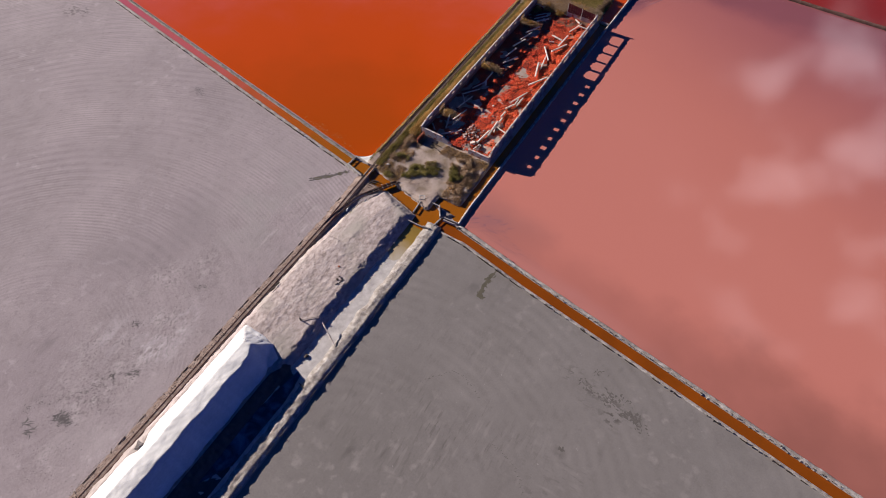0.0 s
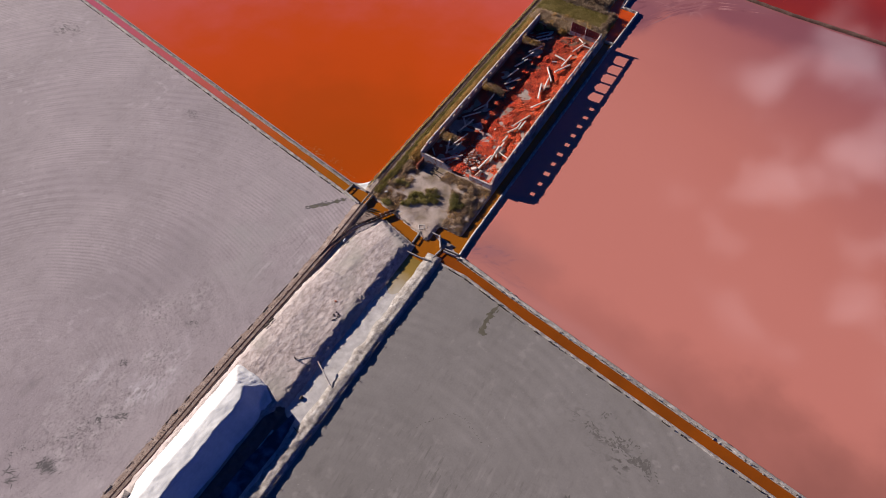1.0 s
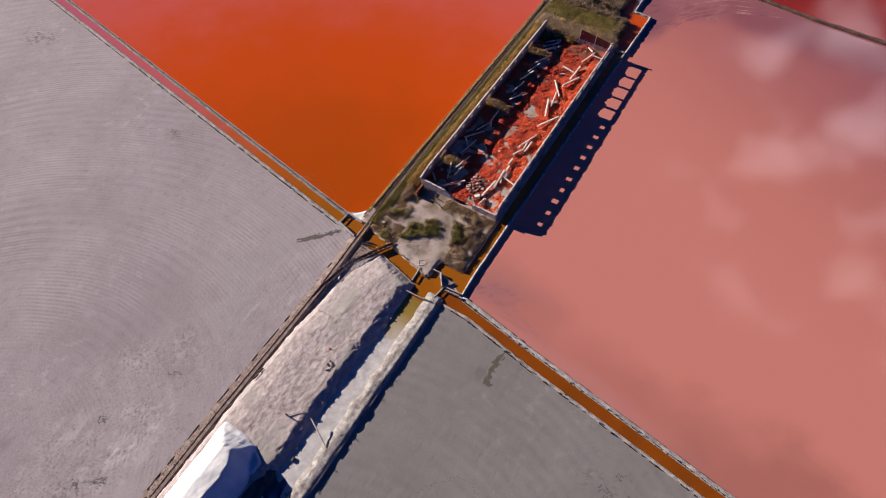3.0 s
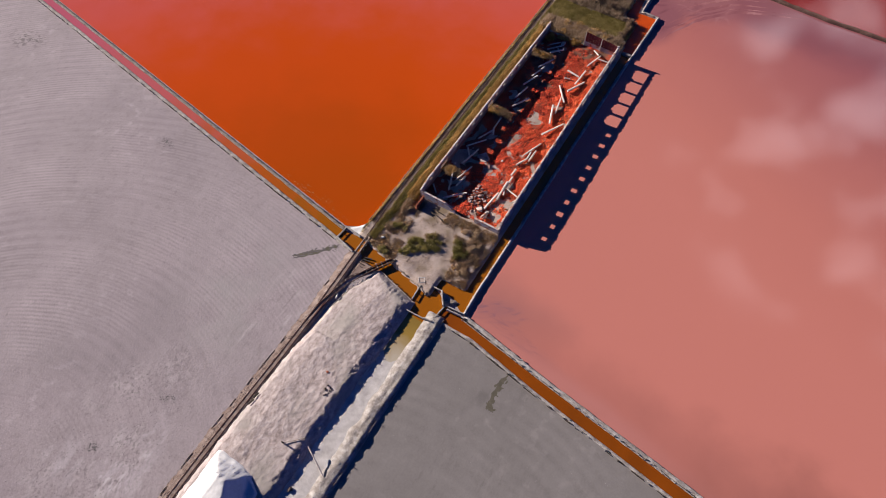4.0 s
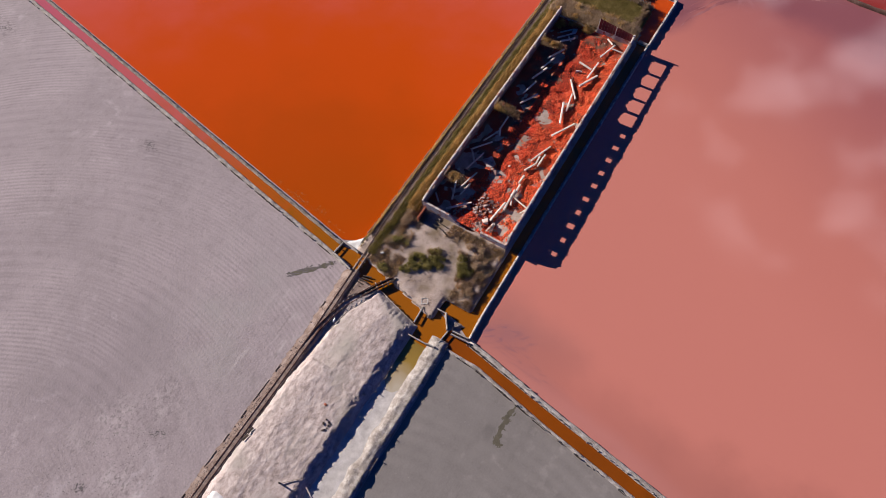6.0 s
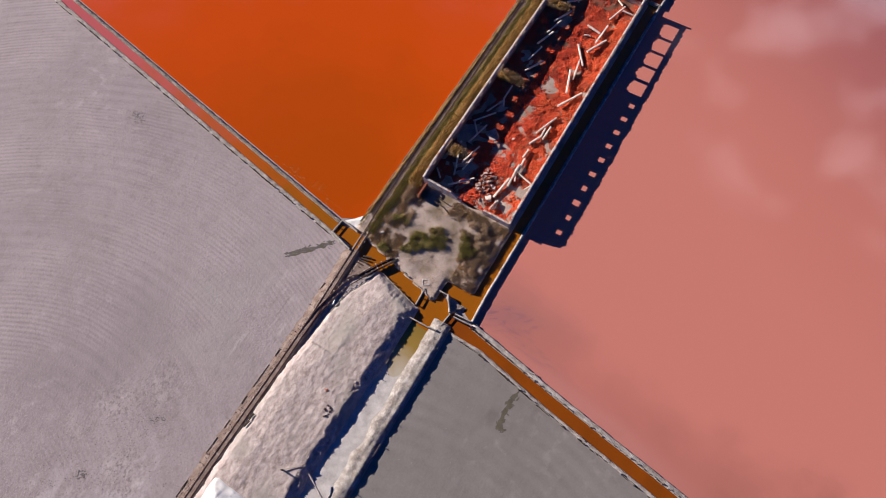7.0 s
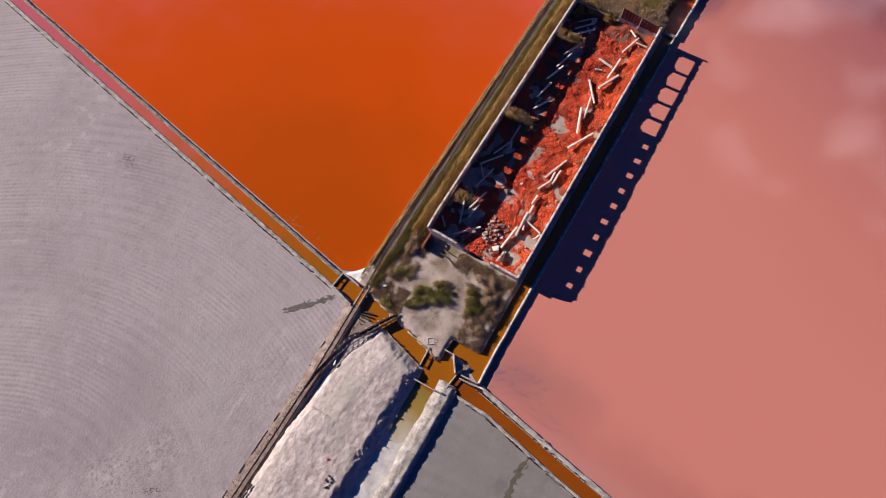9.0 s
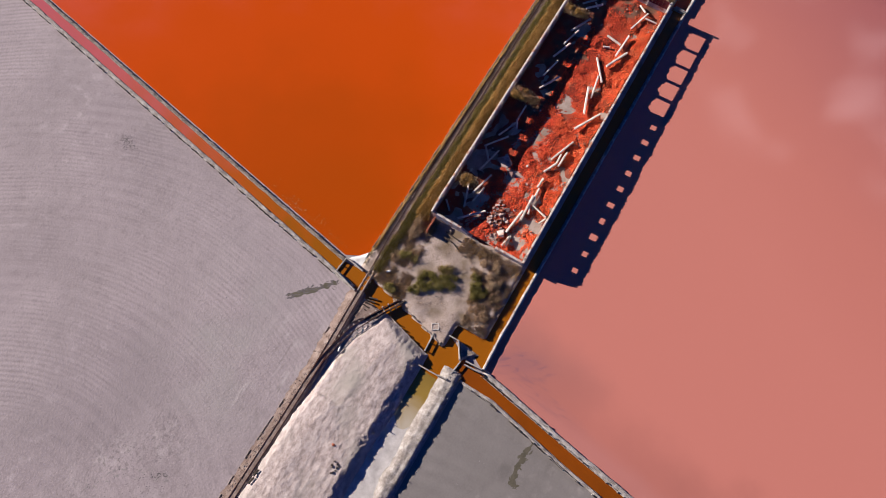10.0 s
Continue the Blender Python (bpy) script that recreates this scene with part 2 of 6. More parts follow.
    bp = n.new("ShaderNodeBump")
    bp.inputs["Strength"].default_value, bp.inputs["Distance"].default_value = bump, 0.1
    l.new(rp.outputs["Fac"], bp.inputs["Height"])
    l.new(bp.outputs["Normal"], b.inputs["Normal"])
    return m


M_MUD = mud_material("grey_mud", (0.332, 0.286, 0.301), (0.244, 0.207, 0.220), (0.247, 0.207, 0.226), (0.44, 0.388, 0.41), centre=(-23.5, -67), rings=0.52,
                     toned_areas=(((-12.5, -56), (9, 24), 8, 0.16, (((0.47, 0.425, 0.43), 0.8, 0.51, 0.64, 0.5, (1, 0.6, 1), 30), ((0.10, 0.088, 0.09), 2.6, 0.535, 0.61, 0.6, (1.0, 0.8, 1), 40), ((0.54, 0.49, 0.50), 5.0, 0.58, 0.68, 0.35, (1, 1, 1), 0))),
                             ((-9.6, -52.6), (4.2, 7.0), 10, 0.12, (((0.46, 0.42, 0.455), 0.7, 0.40, 0.58, 0.65, (1, 0.5, 1), 35), ((0.56, 0.52, 0.55), 1.9, 0.52, 0.62, 0.6, (1, 0.4, 1), 35))), ((-15.5, -59.5), (4.5, 6.5), 10, 0.12, (((0.45, 0.41, 0.44), 0.7, 0.42, 0.60, 0.6, (1, 0.5, 1), 35),)),
                             # broad ovals: greyer at (-14, -27), darker at (-23, -42), lighter at (-8.5, -67)
                             ((-14, -27), (11, 17), 10, 0.10, (((0.292, 0.272, 0.272), 0.15, 0.25, 0.6, 0.7, (1, 1, 1), 0),)), ((-23, -42), (18, 13), 20, 0.03, (((0.20, 0.172, 0.186), 0.12, 0.1, 0.4, 0.6, (1, 1, 1), 0),)), ((-8.5, -67), (8, 15), 5, 0.03, (((0.48, 0.43, 0.445), 0.12, 0.1, 0.4, 0.85, (1, 1, 1), 0),)),
                             ((-83, -6.5), (5, 3), 0, 0.3, (((0.09, 0.078, 0.08), 1.6, 0.49, 0.56, 0.95, (1, 1, 1), 0),)), ((-42, -12.3), (2.4, 1.5), 0, 0.3, (((0.09, 0.078, 0.08), 3.0, 0.48, 0.56, 0.95, (1, 1, 1), 0),)),
                             ((-6.5, -27), (4.5, 14), 0, 0.2, (((0.15, 0.13, 0.13), 1.2, 0.54, 0.64, 0.6, (1, 0.3, 1), 5), ((0.47, 0.43, 0.435), 0.9, 0.54, 0.66, 0.6, (1, 0.3, 1), 5)))))
M_MUD_DAMP = mud_material("damp_grey_mud", (0.208, 0.191, 0.188), (0.156, 0.142, 0.139), (0.160, 0.146, 0.142), (0.27, 0.245, 0.24), centre=(24, -62), rings=0.2, furrow=0.5, relief=0.3, grain=0.35,
                          toned_areas=(((47.5, -30.4), (8.5, 2.6), -20, 0.35, (((0.085, 0.076, 0.072), 1.2, 0.515, 0.585, 0.9, (0.8, 1.6, 1), -20),)), ((45.5, -39.3), (1.1, 0.9), 0, 0.05, (((0.08, 0.07, 0.067), 1.0, 0.3, 0.5, 0.8, (1, 1, 1), 0),)),
                                  ((30, -42), (18, 14), 20, 0.12, (((0.105, 0.093, 0.09), 1.3, 0.565, 0.64, 0.6, (1.8, 0.35, 1), 55), ((0.29, 0.262, 0.258), 0.8, 0.54, 0.68, 0.5, (1.6, 0.3, 1), 50))),
                                  ((60, -48), (26, 14), 0, 0.12, (((0.105, 0.093, 0.09), 1.3, 0.575, 0.64, 0.5, (0.4, 1.6, 1), 30), ((0.29, 0.262, 0.258), 0.7, 0.54, 0.68, 0.5, (0.4, 1.5, 1), 30)))))
M_BERM = mat("salt_crusted_earth", [(0.13, 0.105, 0.09), (0.28, 0.25, 0.235), (0.50, 0.475, 0.46)], scale=1.4, bump=1.0, bump_dist=0.12, fine=9)
M_MOUND = mat("salt_mud_heap", [(0.165, 0.127, 0.117), (0.38, 0.318, 0.306), (0.57, 0.50, 0.49)], scale=2.0, bump=1.0, bump_dist=0.08, fine=13,
              stretch=(1.0, 0.5, 1.0), turn=-12, stain=(0.30, 0.27, 0.25), stain_scale=0.16, stain_at=(0.48, 0.7))
M_SALT = mat("white_salt", [(0.46, 0.455, 0.46), (0.56, 0.555, 0.56), (0.66, 0.655, 0.66)], scale=0.6, bump=0.5, fine=6, rough=0.8, stretch=(1, 0.5, 1))
M_YARD = mat("dry_yard_earth", [(0.19, 0.14, 0.107), (0.335, 0.268, 0.238), (0.46, 0.388, 0.357)], scale=0.7, bump=0.9, fine=7,
             stain=(0.17, 0.125, 0.085), stain_scale=0.35, stain_at=(0.5, 0.66))
M_ROADBED = mat("track_bed_earth", [(0.10, 0.066, 0.055), (0.20, 0.145, 0.124), (0.32, 0.26, 0.237)], scale=1.1, bump=0.6, fine=8)
M_PLASTER = mat("weathered_plaster", [(0.24, 0.19, 0.17), (0.50, 0.46, 0.435), (0.66, 0.63, 0.61)], scale=1.1, bump=0.5, fine=9,
                stain=(0.33, 0.15, 0.10), stain_scale=1.1, stain_at=(0.50, 0.62))
M_WALL = mat("dark_walling", [(0.065, 0.043, 0.036), (0.125, 0.09, 0.078), (0.22, 0.18, 0.165)], scale=1.3, bump=0.7, fine=9,
             stain=(0.16, 0.075, 0.05), stain_scale=0.9, stain_at=(0.5, 0.66))
M_BRICK = mat("red_brick", [(0.20, 0.06, 0.035), (0.36, 0.11, 0.06)], scale=2.0, bump=0.6, fine=14, rand=0.12)
M_TILE = mat("broken_roof_tile", [(0.10, 0.022, 0.016), (0.62, 0.060, 0.024), (0.84, 0.10, 0.03), (0.74, 0.26, 0.14)], scale=0.45, bump=0.4, fine=5, rand=0.30)
M_FRESHTILE = mat("fresh_broken_tile", [(0.55, 0.07, 0.026), (0.84, 0.15, 0.042), (0.82, 0.33, 0.18)], scale=0.5, bump=0.4, fine=5, rand=0.25)
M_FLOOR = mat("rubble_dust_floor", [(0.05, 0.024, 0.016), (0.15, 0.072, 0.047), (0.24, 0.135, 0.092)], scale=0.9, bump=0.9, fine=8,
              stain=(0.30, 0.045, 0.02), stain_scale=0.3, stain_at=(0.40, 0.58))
M_BEAM = mat("bleached_timber", [(0.36, 0.30, 0.26), (0.56, 0.50, 0.46), (0.70, 0.66, 0.62)], scale=1.6, bump=0.5, fine=12, rand=0.1)
M_WOOD = mat("old_grey_timber", [(0.12, 0.09, 0.07), (0.26, 0.21, 0.18), (0.42, 0.37, 0.34)], scale=2.0, bump=0.5, fine=14, rand=0.12)
M_SLEEPER = mat("earth_stained_sleepers", [(0.13, 0.092, 0.076), (0.22, 0.165, 0.142), (0.33, 0.275, 0.25)], scale=1.6, bump=0.5, fine=12, rand=0.15)
M_DARKWOOD = mat("tarred_timber", [(0.03, 0.022, 0.018), (0.075, 0.055, 0.045)], scale=2.0, bump=0.5, fine=14, rand=0.1)
M_RUST = mat("rusted_steel", [(0.05, 0.022, 0.018), (0.11, 0.04, 0.03)], scale=3.0, bump=0.4, fine=16, rough=0.7, metal=0.3)
M_REDGATE = mat("dull_red_metal", [(0.10, 0.018, 0.022), (0.17, 0.03, 0.035)], scale=2.0, bump=0.3, fine=10, rough=0.6)
M_EDGE = mat("worn_grey_edging", [(0.19, 0.165, 0.15), (0.30, 0.275, 0.255), (0.42, 0.39, 0.37)], scale=1.6, bump=0.6, fine=10)
M_STONE = mat("pale_concrete", [(0.34, 0.31, 0.29), (0.55, 0.52, 0.49)], scale=1.3, bump=0.5, fine=9)
M_STRAW = mat("dry_grass", [(0.25, 0.15, 0.052), (0.48, 0.30, 0.11), (0.62, 0.44, 0.215)], scale=0.5, bump=0.0, rand=0.2)
M_GRASS = mat("dull_green_grass", [(0.155, 0.126, 0.042), (0.285, 0.226, 0.08), (0.43, 0.34, 0.155)], scale=0.6, bump=0.0, rand=0.2)
M_LEAF = mat("olive_leaves", [(0.15, 0.132, 0.046), (0.26, 0.222, 0.072), (0.40, 0.33, 0.14)], scale=0.9, bump=0.0, rand=0.25)
M_BROWNLEAF = mat("withered_leaves", [(0.21, 0.138, 0.088), (0.335, 0.23, 0.148), (0.46, 0.35, 0.25)], scale=0.9, bump=0.0, rand=0.25)
M_TWIG = mat("bare_twigs", [(0.05, 0.035, 0.025), (0.12, 0.09, 0.07)], scale=2.0, bump=0.2)
M_PINK = water_material("pink_brine", [(0.0, (0.17, 0.056, 0.075)), (0.34, (0.275, 0.088, 0.098)), (0.84, (0.478, 0.170, 0.136)), (1.0, (0.500, 0.182, 0.146))],
                        0.018, rough=0.05, along=((75, 85), (34, 10)), drift=0.25,
                        shoals=(((21, -11.5), (9, 6), -5, (0.37, 0.148, 0.128), 0.9), ((19.5, -11.5), (3.6, 1.7), 25, (0.29, 0.13, 0.135), 1.1), ((27, -14.5), (6.5, 1.1), -12, (0.30, 0.125, 0.12), 1.0), ((92, -29), (48, 12), -11, (0.36, 0.13, 0.103), 0.9), ((56, -19.5), (40, 6.5), -9.5, (0.41, 0.15, 0.122), 0.8), ((36, -17.5), (18, 2.2), -11, (0.43, 0.172, 0.15), 0.9), ((36, 76), (30, 9), -8, (0.24, 0.082, 0.092), 0.7), ((85, 74), (40, 8), -2, (0.23, 0.078, 0.09), 0.7), ((98, -31), (45, 13), -11, (0.28, 0.105, 0.085), 0.9), ((17, 64), (4.5, 11), 0, (0.25, 0.095, 0.105), 0.5), ((22, 72), (8, 7), -30, (0.29, 0.115, 0.12), 0.5), ((32, 79.5), (11, 5.5), -12, (0.25, 0.095, 0.105), 0.5)),
                        wisps=(((20, -11.2), (6, 2.6), 20, (0.21, 0.105, 0.13), 1.3, 0.46, 0.66, 0.7), ((24, -13.2), (7, 1.8), -10, (0.27, 0.12, 0.125), 1.5, 0.46, 0.68, 0.65),
                               ((19, 67), (8, 15), -28, (0.17, 0.058, 0.07), 1.5, 0.48, 0.64, 0.75), ((22, 71), (10, 10), -28, (0.40, 0.185, 0.185), 2.6, 0.55, 0.70, 0.45)))
M_ORANGE = water_material("orange_brine", [(0.2, (0.46, 0.060, 0.003)), (0.48, (0.52, 0.070, 0.018)), (0.7, (0.51, 0.084, 0.052)), (0.92, (0.48, 0.092, 0.08))],
                          0.03, rough=0.05, spec=0.7, along=((-14, -14), (-60, 62)), drift=0.3,
                          shoals=(((-27, 7), (46, 34), 25, (0.48, 0.061, 0.001), 0.8), ((-17, -2), (24, 17), 20, (0.385, 0.056, 0.0006), 0.9), ((-12, -5), (12, 8), 20, (0.36, 0.056, 0.0005), 0.9)))
M_NORTHDITCH = water_material("orange_ditch_water", [(0.3, (0.42, 0.052, 0.002)), (0.7, (0.52, 0.068, 0.003))], 0.3, rough=0.06)
M_STONY = mat("dark_stony_earth", [(0.07, 0.052, 0.043), (0.17, 0.142, 0.125), (0.36, 0.33, 0.31)], scale=1.8, bump=1.0, bump_dist=0.12, fine=9)
M_DRYMUD = mat("pale_dried_mud", [(0.30, 0.28, 0.275), (0.43, 0.405, 0.40), (0.56, 0.535, 0.53)], scale=0.9, bump=0.6, fine=8)
M_SHOAL = water_material("silty_pink_shallows", [(0.34, (0.22, 0.075, 0.085)), (0.52, (0.28, 0.105, 0.108)), (0.68, (0.42, 0.20, 0.195))], 0.22, rough=0.08, stretch=(1, 0.35, 1), turn=40)
M_THICKET = mat("dead_brown_undergrowth", [(0.13, 0.084, 0.056), (0.215, 0.145, 0.097), (0.33, 0.25, 0.18)], scale=0.9, bump=0.0, rand=0.25)
for m in (M_STRAW, M_GRASS, M_LEAF, M_BROWNLEAF, M_THICKET):
    leafy(m)
M_SCRAPE = mat("scraped_mud", [(0.17, 0.152, 0.152), (0.25, 0.225, 0.227), (0.32, 0.29, 0.292)], scale=0.8, bump=0.4, fine=8)
M_MARK = mat("dark_mud_mark", [(0.085, 0.077, 0.072), (0.13, 0.118, 0.112)], scale=1.0, bump=0.3, fine=8)
M_DARKEARTH = mat("dark_far_earth", [(0.045, 0.021, 0.016), (0.09, 0.046, 0.035), (0.16, 0.10, 0.083)], scale=0.8, bump=0.6, fine=5)
M_LIMEWALL = mat("limewashed_walling", [(0.10, 0.076, 0.068), (0.25, 0.212, 0.194), (0.44, 0.395, 0.372)], scale=1.2, bump=0.7, fine=9,
                 stain=(0.24, 0.115, 0.08), stain_scale=0.8, stain_at=(0.52, 0.66))
M_SCUFF = mat("trampled_dark_mud", [(0.065, 0.057, 0.06), (0.105, 0.093, 0.097), (0.165, 0.148, 0.152)], scale=1.2, bump=0.5, fine=8)
M_ISLET = mat("grey_brown_earth", [(0.11, 0.085, 0.07), (0.24, 0.20, 0.175), (0.40, 0.36, 0.33)], scale=1.5, bump=1.0, bump_dist=0.1, fine=9)
M_RUBBLE = mat("broken_masonry", [(0.15, 0.08, 0.07), (0.29, 0.185, 0.165), (0.47, 0.39, 0.37)], scale=1.2, bump=0.7, fine=8, rand=0.15)
# near-black mud: the salt ridge's shade is put into this colour
M_SHADEMUD = mat("shade_black_mud", [(0.035, 0.032, 0.03), (0.09, 0.08, 0.075)], scale=1.0, bump=0.5, fine=8, rough=0.5)
M_RED = water_material("red_brine", [(0.30, (0.17, 0.014, 0.011)), (0.7, (0.28, 0.027, 0.013))], 0.03, rough=0.05)
M_DAMP = mat("damp_dark_mud", [(0.062, 0.055, 0.04), (0.11, 0.097, 0.073)], scale=1.2, bump=0.3, fine=8, rough=0.7)
M_DITCH = water_material("rust_ditch_water", [(0.20, (0.42, 0.10, 0.13)), (0.58, (0.42, 0.10, 0.09)), (0.86, (0.37, 0.08, 0.008)), (1.0, (0.26, 0.083, 0.003))],
                         0.15, rough=0.08, along=((-80, 0), (8, 0)))
M_EASTDITCH = water_material("brown_ditch_water", [(0.3, (0.17, 0.042, 0.002)), (0.7, (0.225, 0.053, 0.002))], 0.2, rough=0.08)
M_OCHRE = water_material("stagnant_ochre_water", [(0.2, (0.20, 0.13, 0.03)), (0.6, (0.26, 0.17, 0.04)), (0.9, (0.40, 0.35, 0.28))], 0.3,
                         rough=0.1, along=((0, -18), (0, -28)))
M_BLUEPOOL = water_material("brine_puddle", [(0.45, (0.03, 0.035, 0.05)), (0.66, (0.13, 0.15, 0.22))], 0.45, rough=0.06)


# ---------------------------------------------------------------- builders
def fbm(x, y, s, seed=0.0):
    return noise.fractal(Vector((x * s, y * s, seed)), 1.0, 2.0, 4)


def put_mesh(name, verts, faces, material, smooth=False):
    me = bpy.data.meshes.new(name)
    me.from_pydata(verts, [], faces)
    me.materials.append(material)
    if smooth:
        me.polygons.foreach_set("use_smooth", [True] * len(me.polygons))
    me.update()
    return new(name, me)


def part(name, bm, material, parent=None, label=""):
    """Links a bmesh as one mesh object, under parent where one is given."""
    me = bpy.data.meshes.new(name)
    bm.to_mesh(me)
    bm.free()
    me.materials.append(material)
    ob = new(name, me)
    ob.parent = parent
    if label:
        ob["label"] = label
    return ob


def under(ob, parent, label=""):
    ob.parent = parent
    if label:
        ob["label"] = label
    return ob


def box(bm, size, m, bevel=0.0, wobble=0.0, rnd=None):
    """A box of that size centred at the pose m, its long edges bevelled and its corners uneven."""
    r = bmesh.ops.create_cube(bm, size=1.0, matrix=m @ Matrix.Diagonal((*size, 1)))
    vs = r["verts"]
    if wobble and rnd:
        for v in vs:
            v.co += Vector([rnd.uniform(-wobble, wobble) for _ in range(3)])
    if bevel:
        es = {e for v in vs for e in v.link_edges}
        bmesh.ops.bevel(bm, geom=list(es), offset=bevel, segments=1, affect="EDGES", profile=0.5)


def sheet(name, xs, ys, fn, material, keep=None, smooth=True):
    """A height field over the grid xs, ys; keep(x, y) leaves out cells."""
    nx, ny = len(xs), len(ys)
    verts = [(x, y, fn(x, y)) for y in ys for x in xs]
    faces = []
    for j in range(ny - 1):
        for i in range(nx - 1):
            if keep and not keep((xs[i] + xs[i + 1]) / 2, (ys[j] + ys[j + 1]) / 2):
                continue
            a = j * nx + i
            faces.append((a, a + 1, a + nx + 1, a + nx))
    return put_mesh(name, verts, faces, material, smooth)


def span(a, b, step):
    n = max(2, int(math.ceil(abs(b - a) / step)) + 1)
    return [a + (b - a) * k / (n - 1) for k in range(n)]


def resample(pts, step):
    out = [Vector((*pts[0][:2], 0))]
    for p, q in zip(pts, pts[1:]):
        a, b = Vector((*p[:2], 0)), Vector((*q[:2], 0))
        n = max(1, int((b - a).length / step))
        out += [a.lerp(b, (k + 1) / n) for k in range(n)]
    return out


def berm(name, pts, width, height, material, seed, step=0.6, rough=0.1, base=-0.06, flat=0.5):
    """A low earthen bank with a worn, uneven top along a line."""
    line = resample(pts, step)
    prof = [(-0.5, 0.0), (-0.43, 0.45), (-0.36, 0.85), (-0.5 * flat + 0.02, 1.0), (0.0, 1.0), (0.5 * flat - 0.02, 1.0), (0.36, 0.85), (0.43, 0.45), (0.5, 0.0)]
    verts, faces = [], []
    for i, p in enumerate(line):
        d = (line[min(i + 1, len(line) - 1)] - line[max(i - 1, 0)]).normalized()
        n = Vector((-d.y, d.x, 0))
        w = width * (1 + 0.16 * fbm(p.x, p.y, 0.7, seed))
        off = 0.08 * width * fbm(p.x, p.y, 0.5, seed + 9)
        for u, h in prof:
            q = p + n * (u * w + off)
            z = base + (height - base) * h + (rough * fbm(q.x, q.y, 1.6, seed + 3) if 0.2 < h else 0)
            verts.append((q.x, q.y, max(base, z)))
    k = len(prof)
    for i in range(len(line) - 1):
        for j in range(k - 1):
            a = i * k + j
            faces.append((a + k, a + k + 1, a + 1, a))
    faces += [tuple(range(k)), tuple(reversed(range(len(verts) - k, len(verts))))]
    return put_mesh(name, verts, faces, material, True)


BOXF = ((0, 3, 2, 1), (4, 5, 6, 7), (0, 1, 5, 4), (1, 2, 6, 5), (2, 3, 7, 6), (3, 0, 4, 7))


def many_boxes(name, rows, material):
    """rows of (centre, size, rotation matrix) joined into one mesh."""
    verts, faces = [], []
    for c, s, r in rows:
        k = len(verts)
        for z in (-0.5, 0.5):
            for x, y in ((-0.5, -0.5), (0.5, -0.5), (0.5, 0.5), (-0.5, 0.5)):
                verts.append(tuple(Vector(c) + r @ Vector((x * s[0], y * s[1], z * s[2]))))
        faces += [tuple(k + i for i in f) for f in BOXF]
    return put_mesh(name, verts, faces, material)


def rot(rx=0, ry=0, rz=0):
    return Euler([radians(a) for a in (rx, ry, rz)]).to_matrix()


def stakes(name, pts, rnd, step=0.9, h=0.45, material=None, gap=0.12, lean=10):
    """A row of driven stakes with scraps of board between them, one joined mesh."""
    rows = []
    line = resample(pts, step)
    for p, q in zip(line, line[1:]):
        d = q - p
        ang = math.degrees(math.atan2(d.y, d.x))
        if rnd.random() > gap:
            hh = h * rnd.uniform(0.7, 1.25)
            s = rnd.uniform(0.08, 0.14)
            rows.append(((p.x + rnd.uniform(-.05, .05), p.y + rnd.uniform(-.05, .05), hh / 2 - 0.05), (s, s, hh), rot(rnd.uniform(-lean, lean), rnd.uniform(-lean, lean), ang)))
        if rnd.random() > gap:
            c = (p + q) / 2
            hb = h * rnd.uniform(0.55, 0.9)
            rows.append(((c.x, c.y, hb / 2 - 0.05), (d.length * rnd.uniform(0.75, 1.0), 0.05, hb), rot(rnd.uniform(-5, 5), 0, ang + rnd.uniform(-2, 2))))
    return many_boxes(name, rows, material)


def blades(name, spots, material, rnd, h=(0.25, 0.6), w=0.05, per=14, spread=0.25, zf=None):
    """Tufts of thin leaning blades round the given spots, one joined mesh."""
    verts, faces = [], []
    for x, y in spots:
        for _ in range(per):
            a, r = rnd.uniform(0, 6.283), spread * math.sqrt(rnd.random())
            bx, by = x + r * math.cos(a), y + r * math.sin(a)
            z = zf(bx, by) if zf else 0.0
            hh, l = rnd.uniform(*h), rnd.uniform(0.1, 0.7)
            b = rnd.uniform(0, 6.283)
            tx, ty = bx + hh * l * math.cos(a), by + hh * l * math.sin(a)
            dx, dy = w * math.cos(b), w * math.sin(b)
            k = len(verts)
            verts += [(bx - dx, by - dy, z - 0.02), (bx + dx, by + dy, z - 0.02), ((bx + tx) / 2 + dx * .7, (by + ty) / 2 + dy * .7, z + hh * 0.6), (tx, ty, z + hh)]
            faces += [(k, k + 1, k + 2), (k, k + 2, k + 3)]
    return put_mesh(name, verts, faces, material)


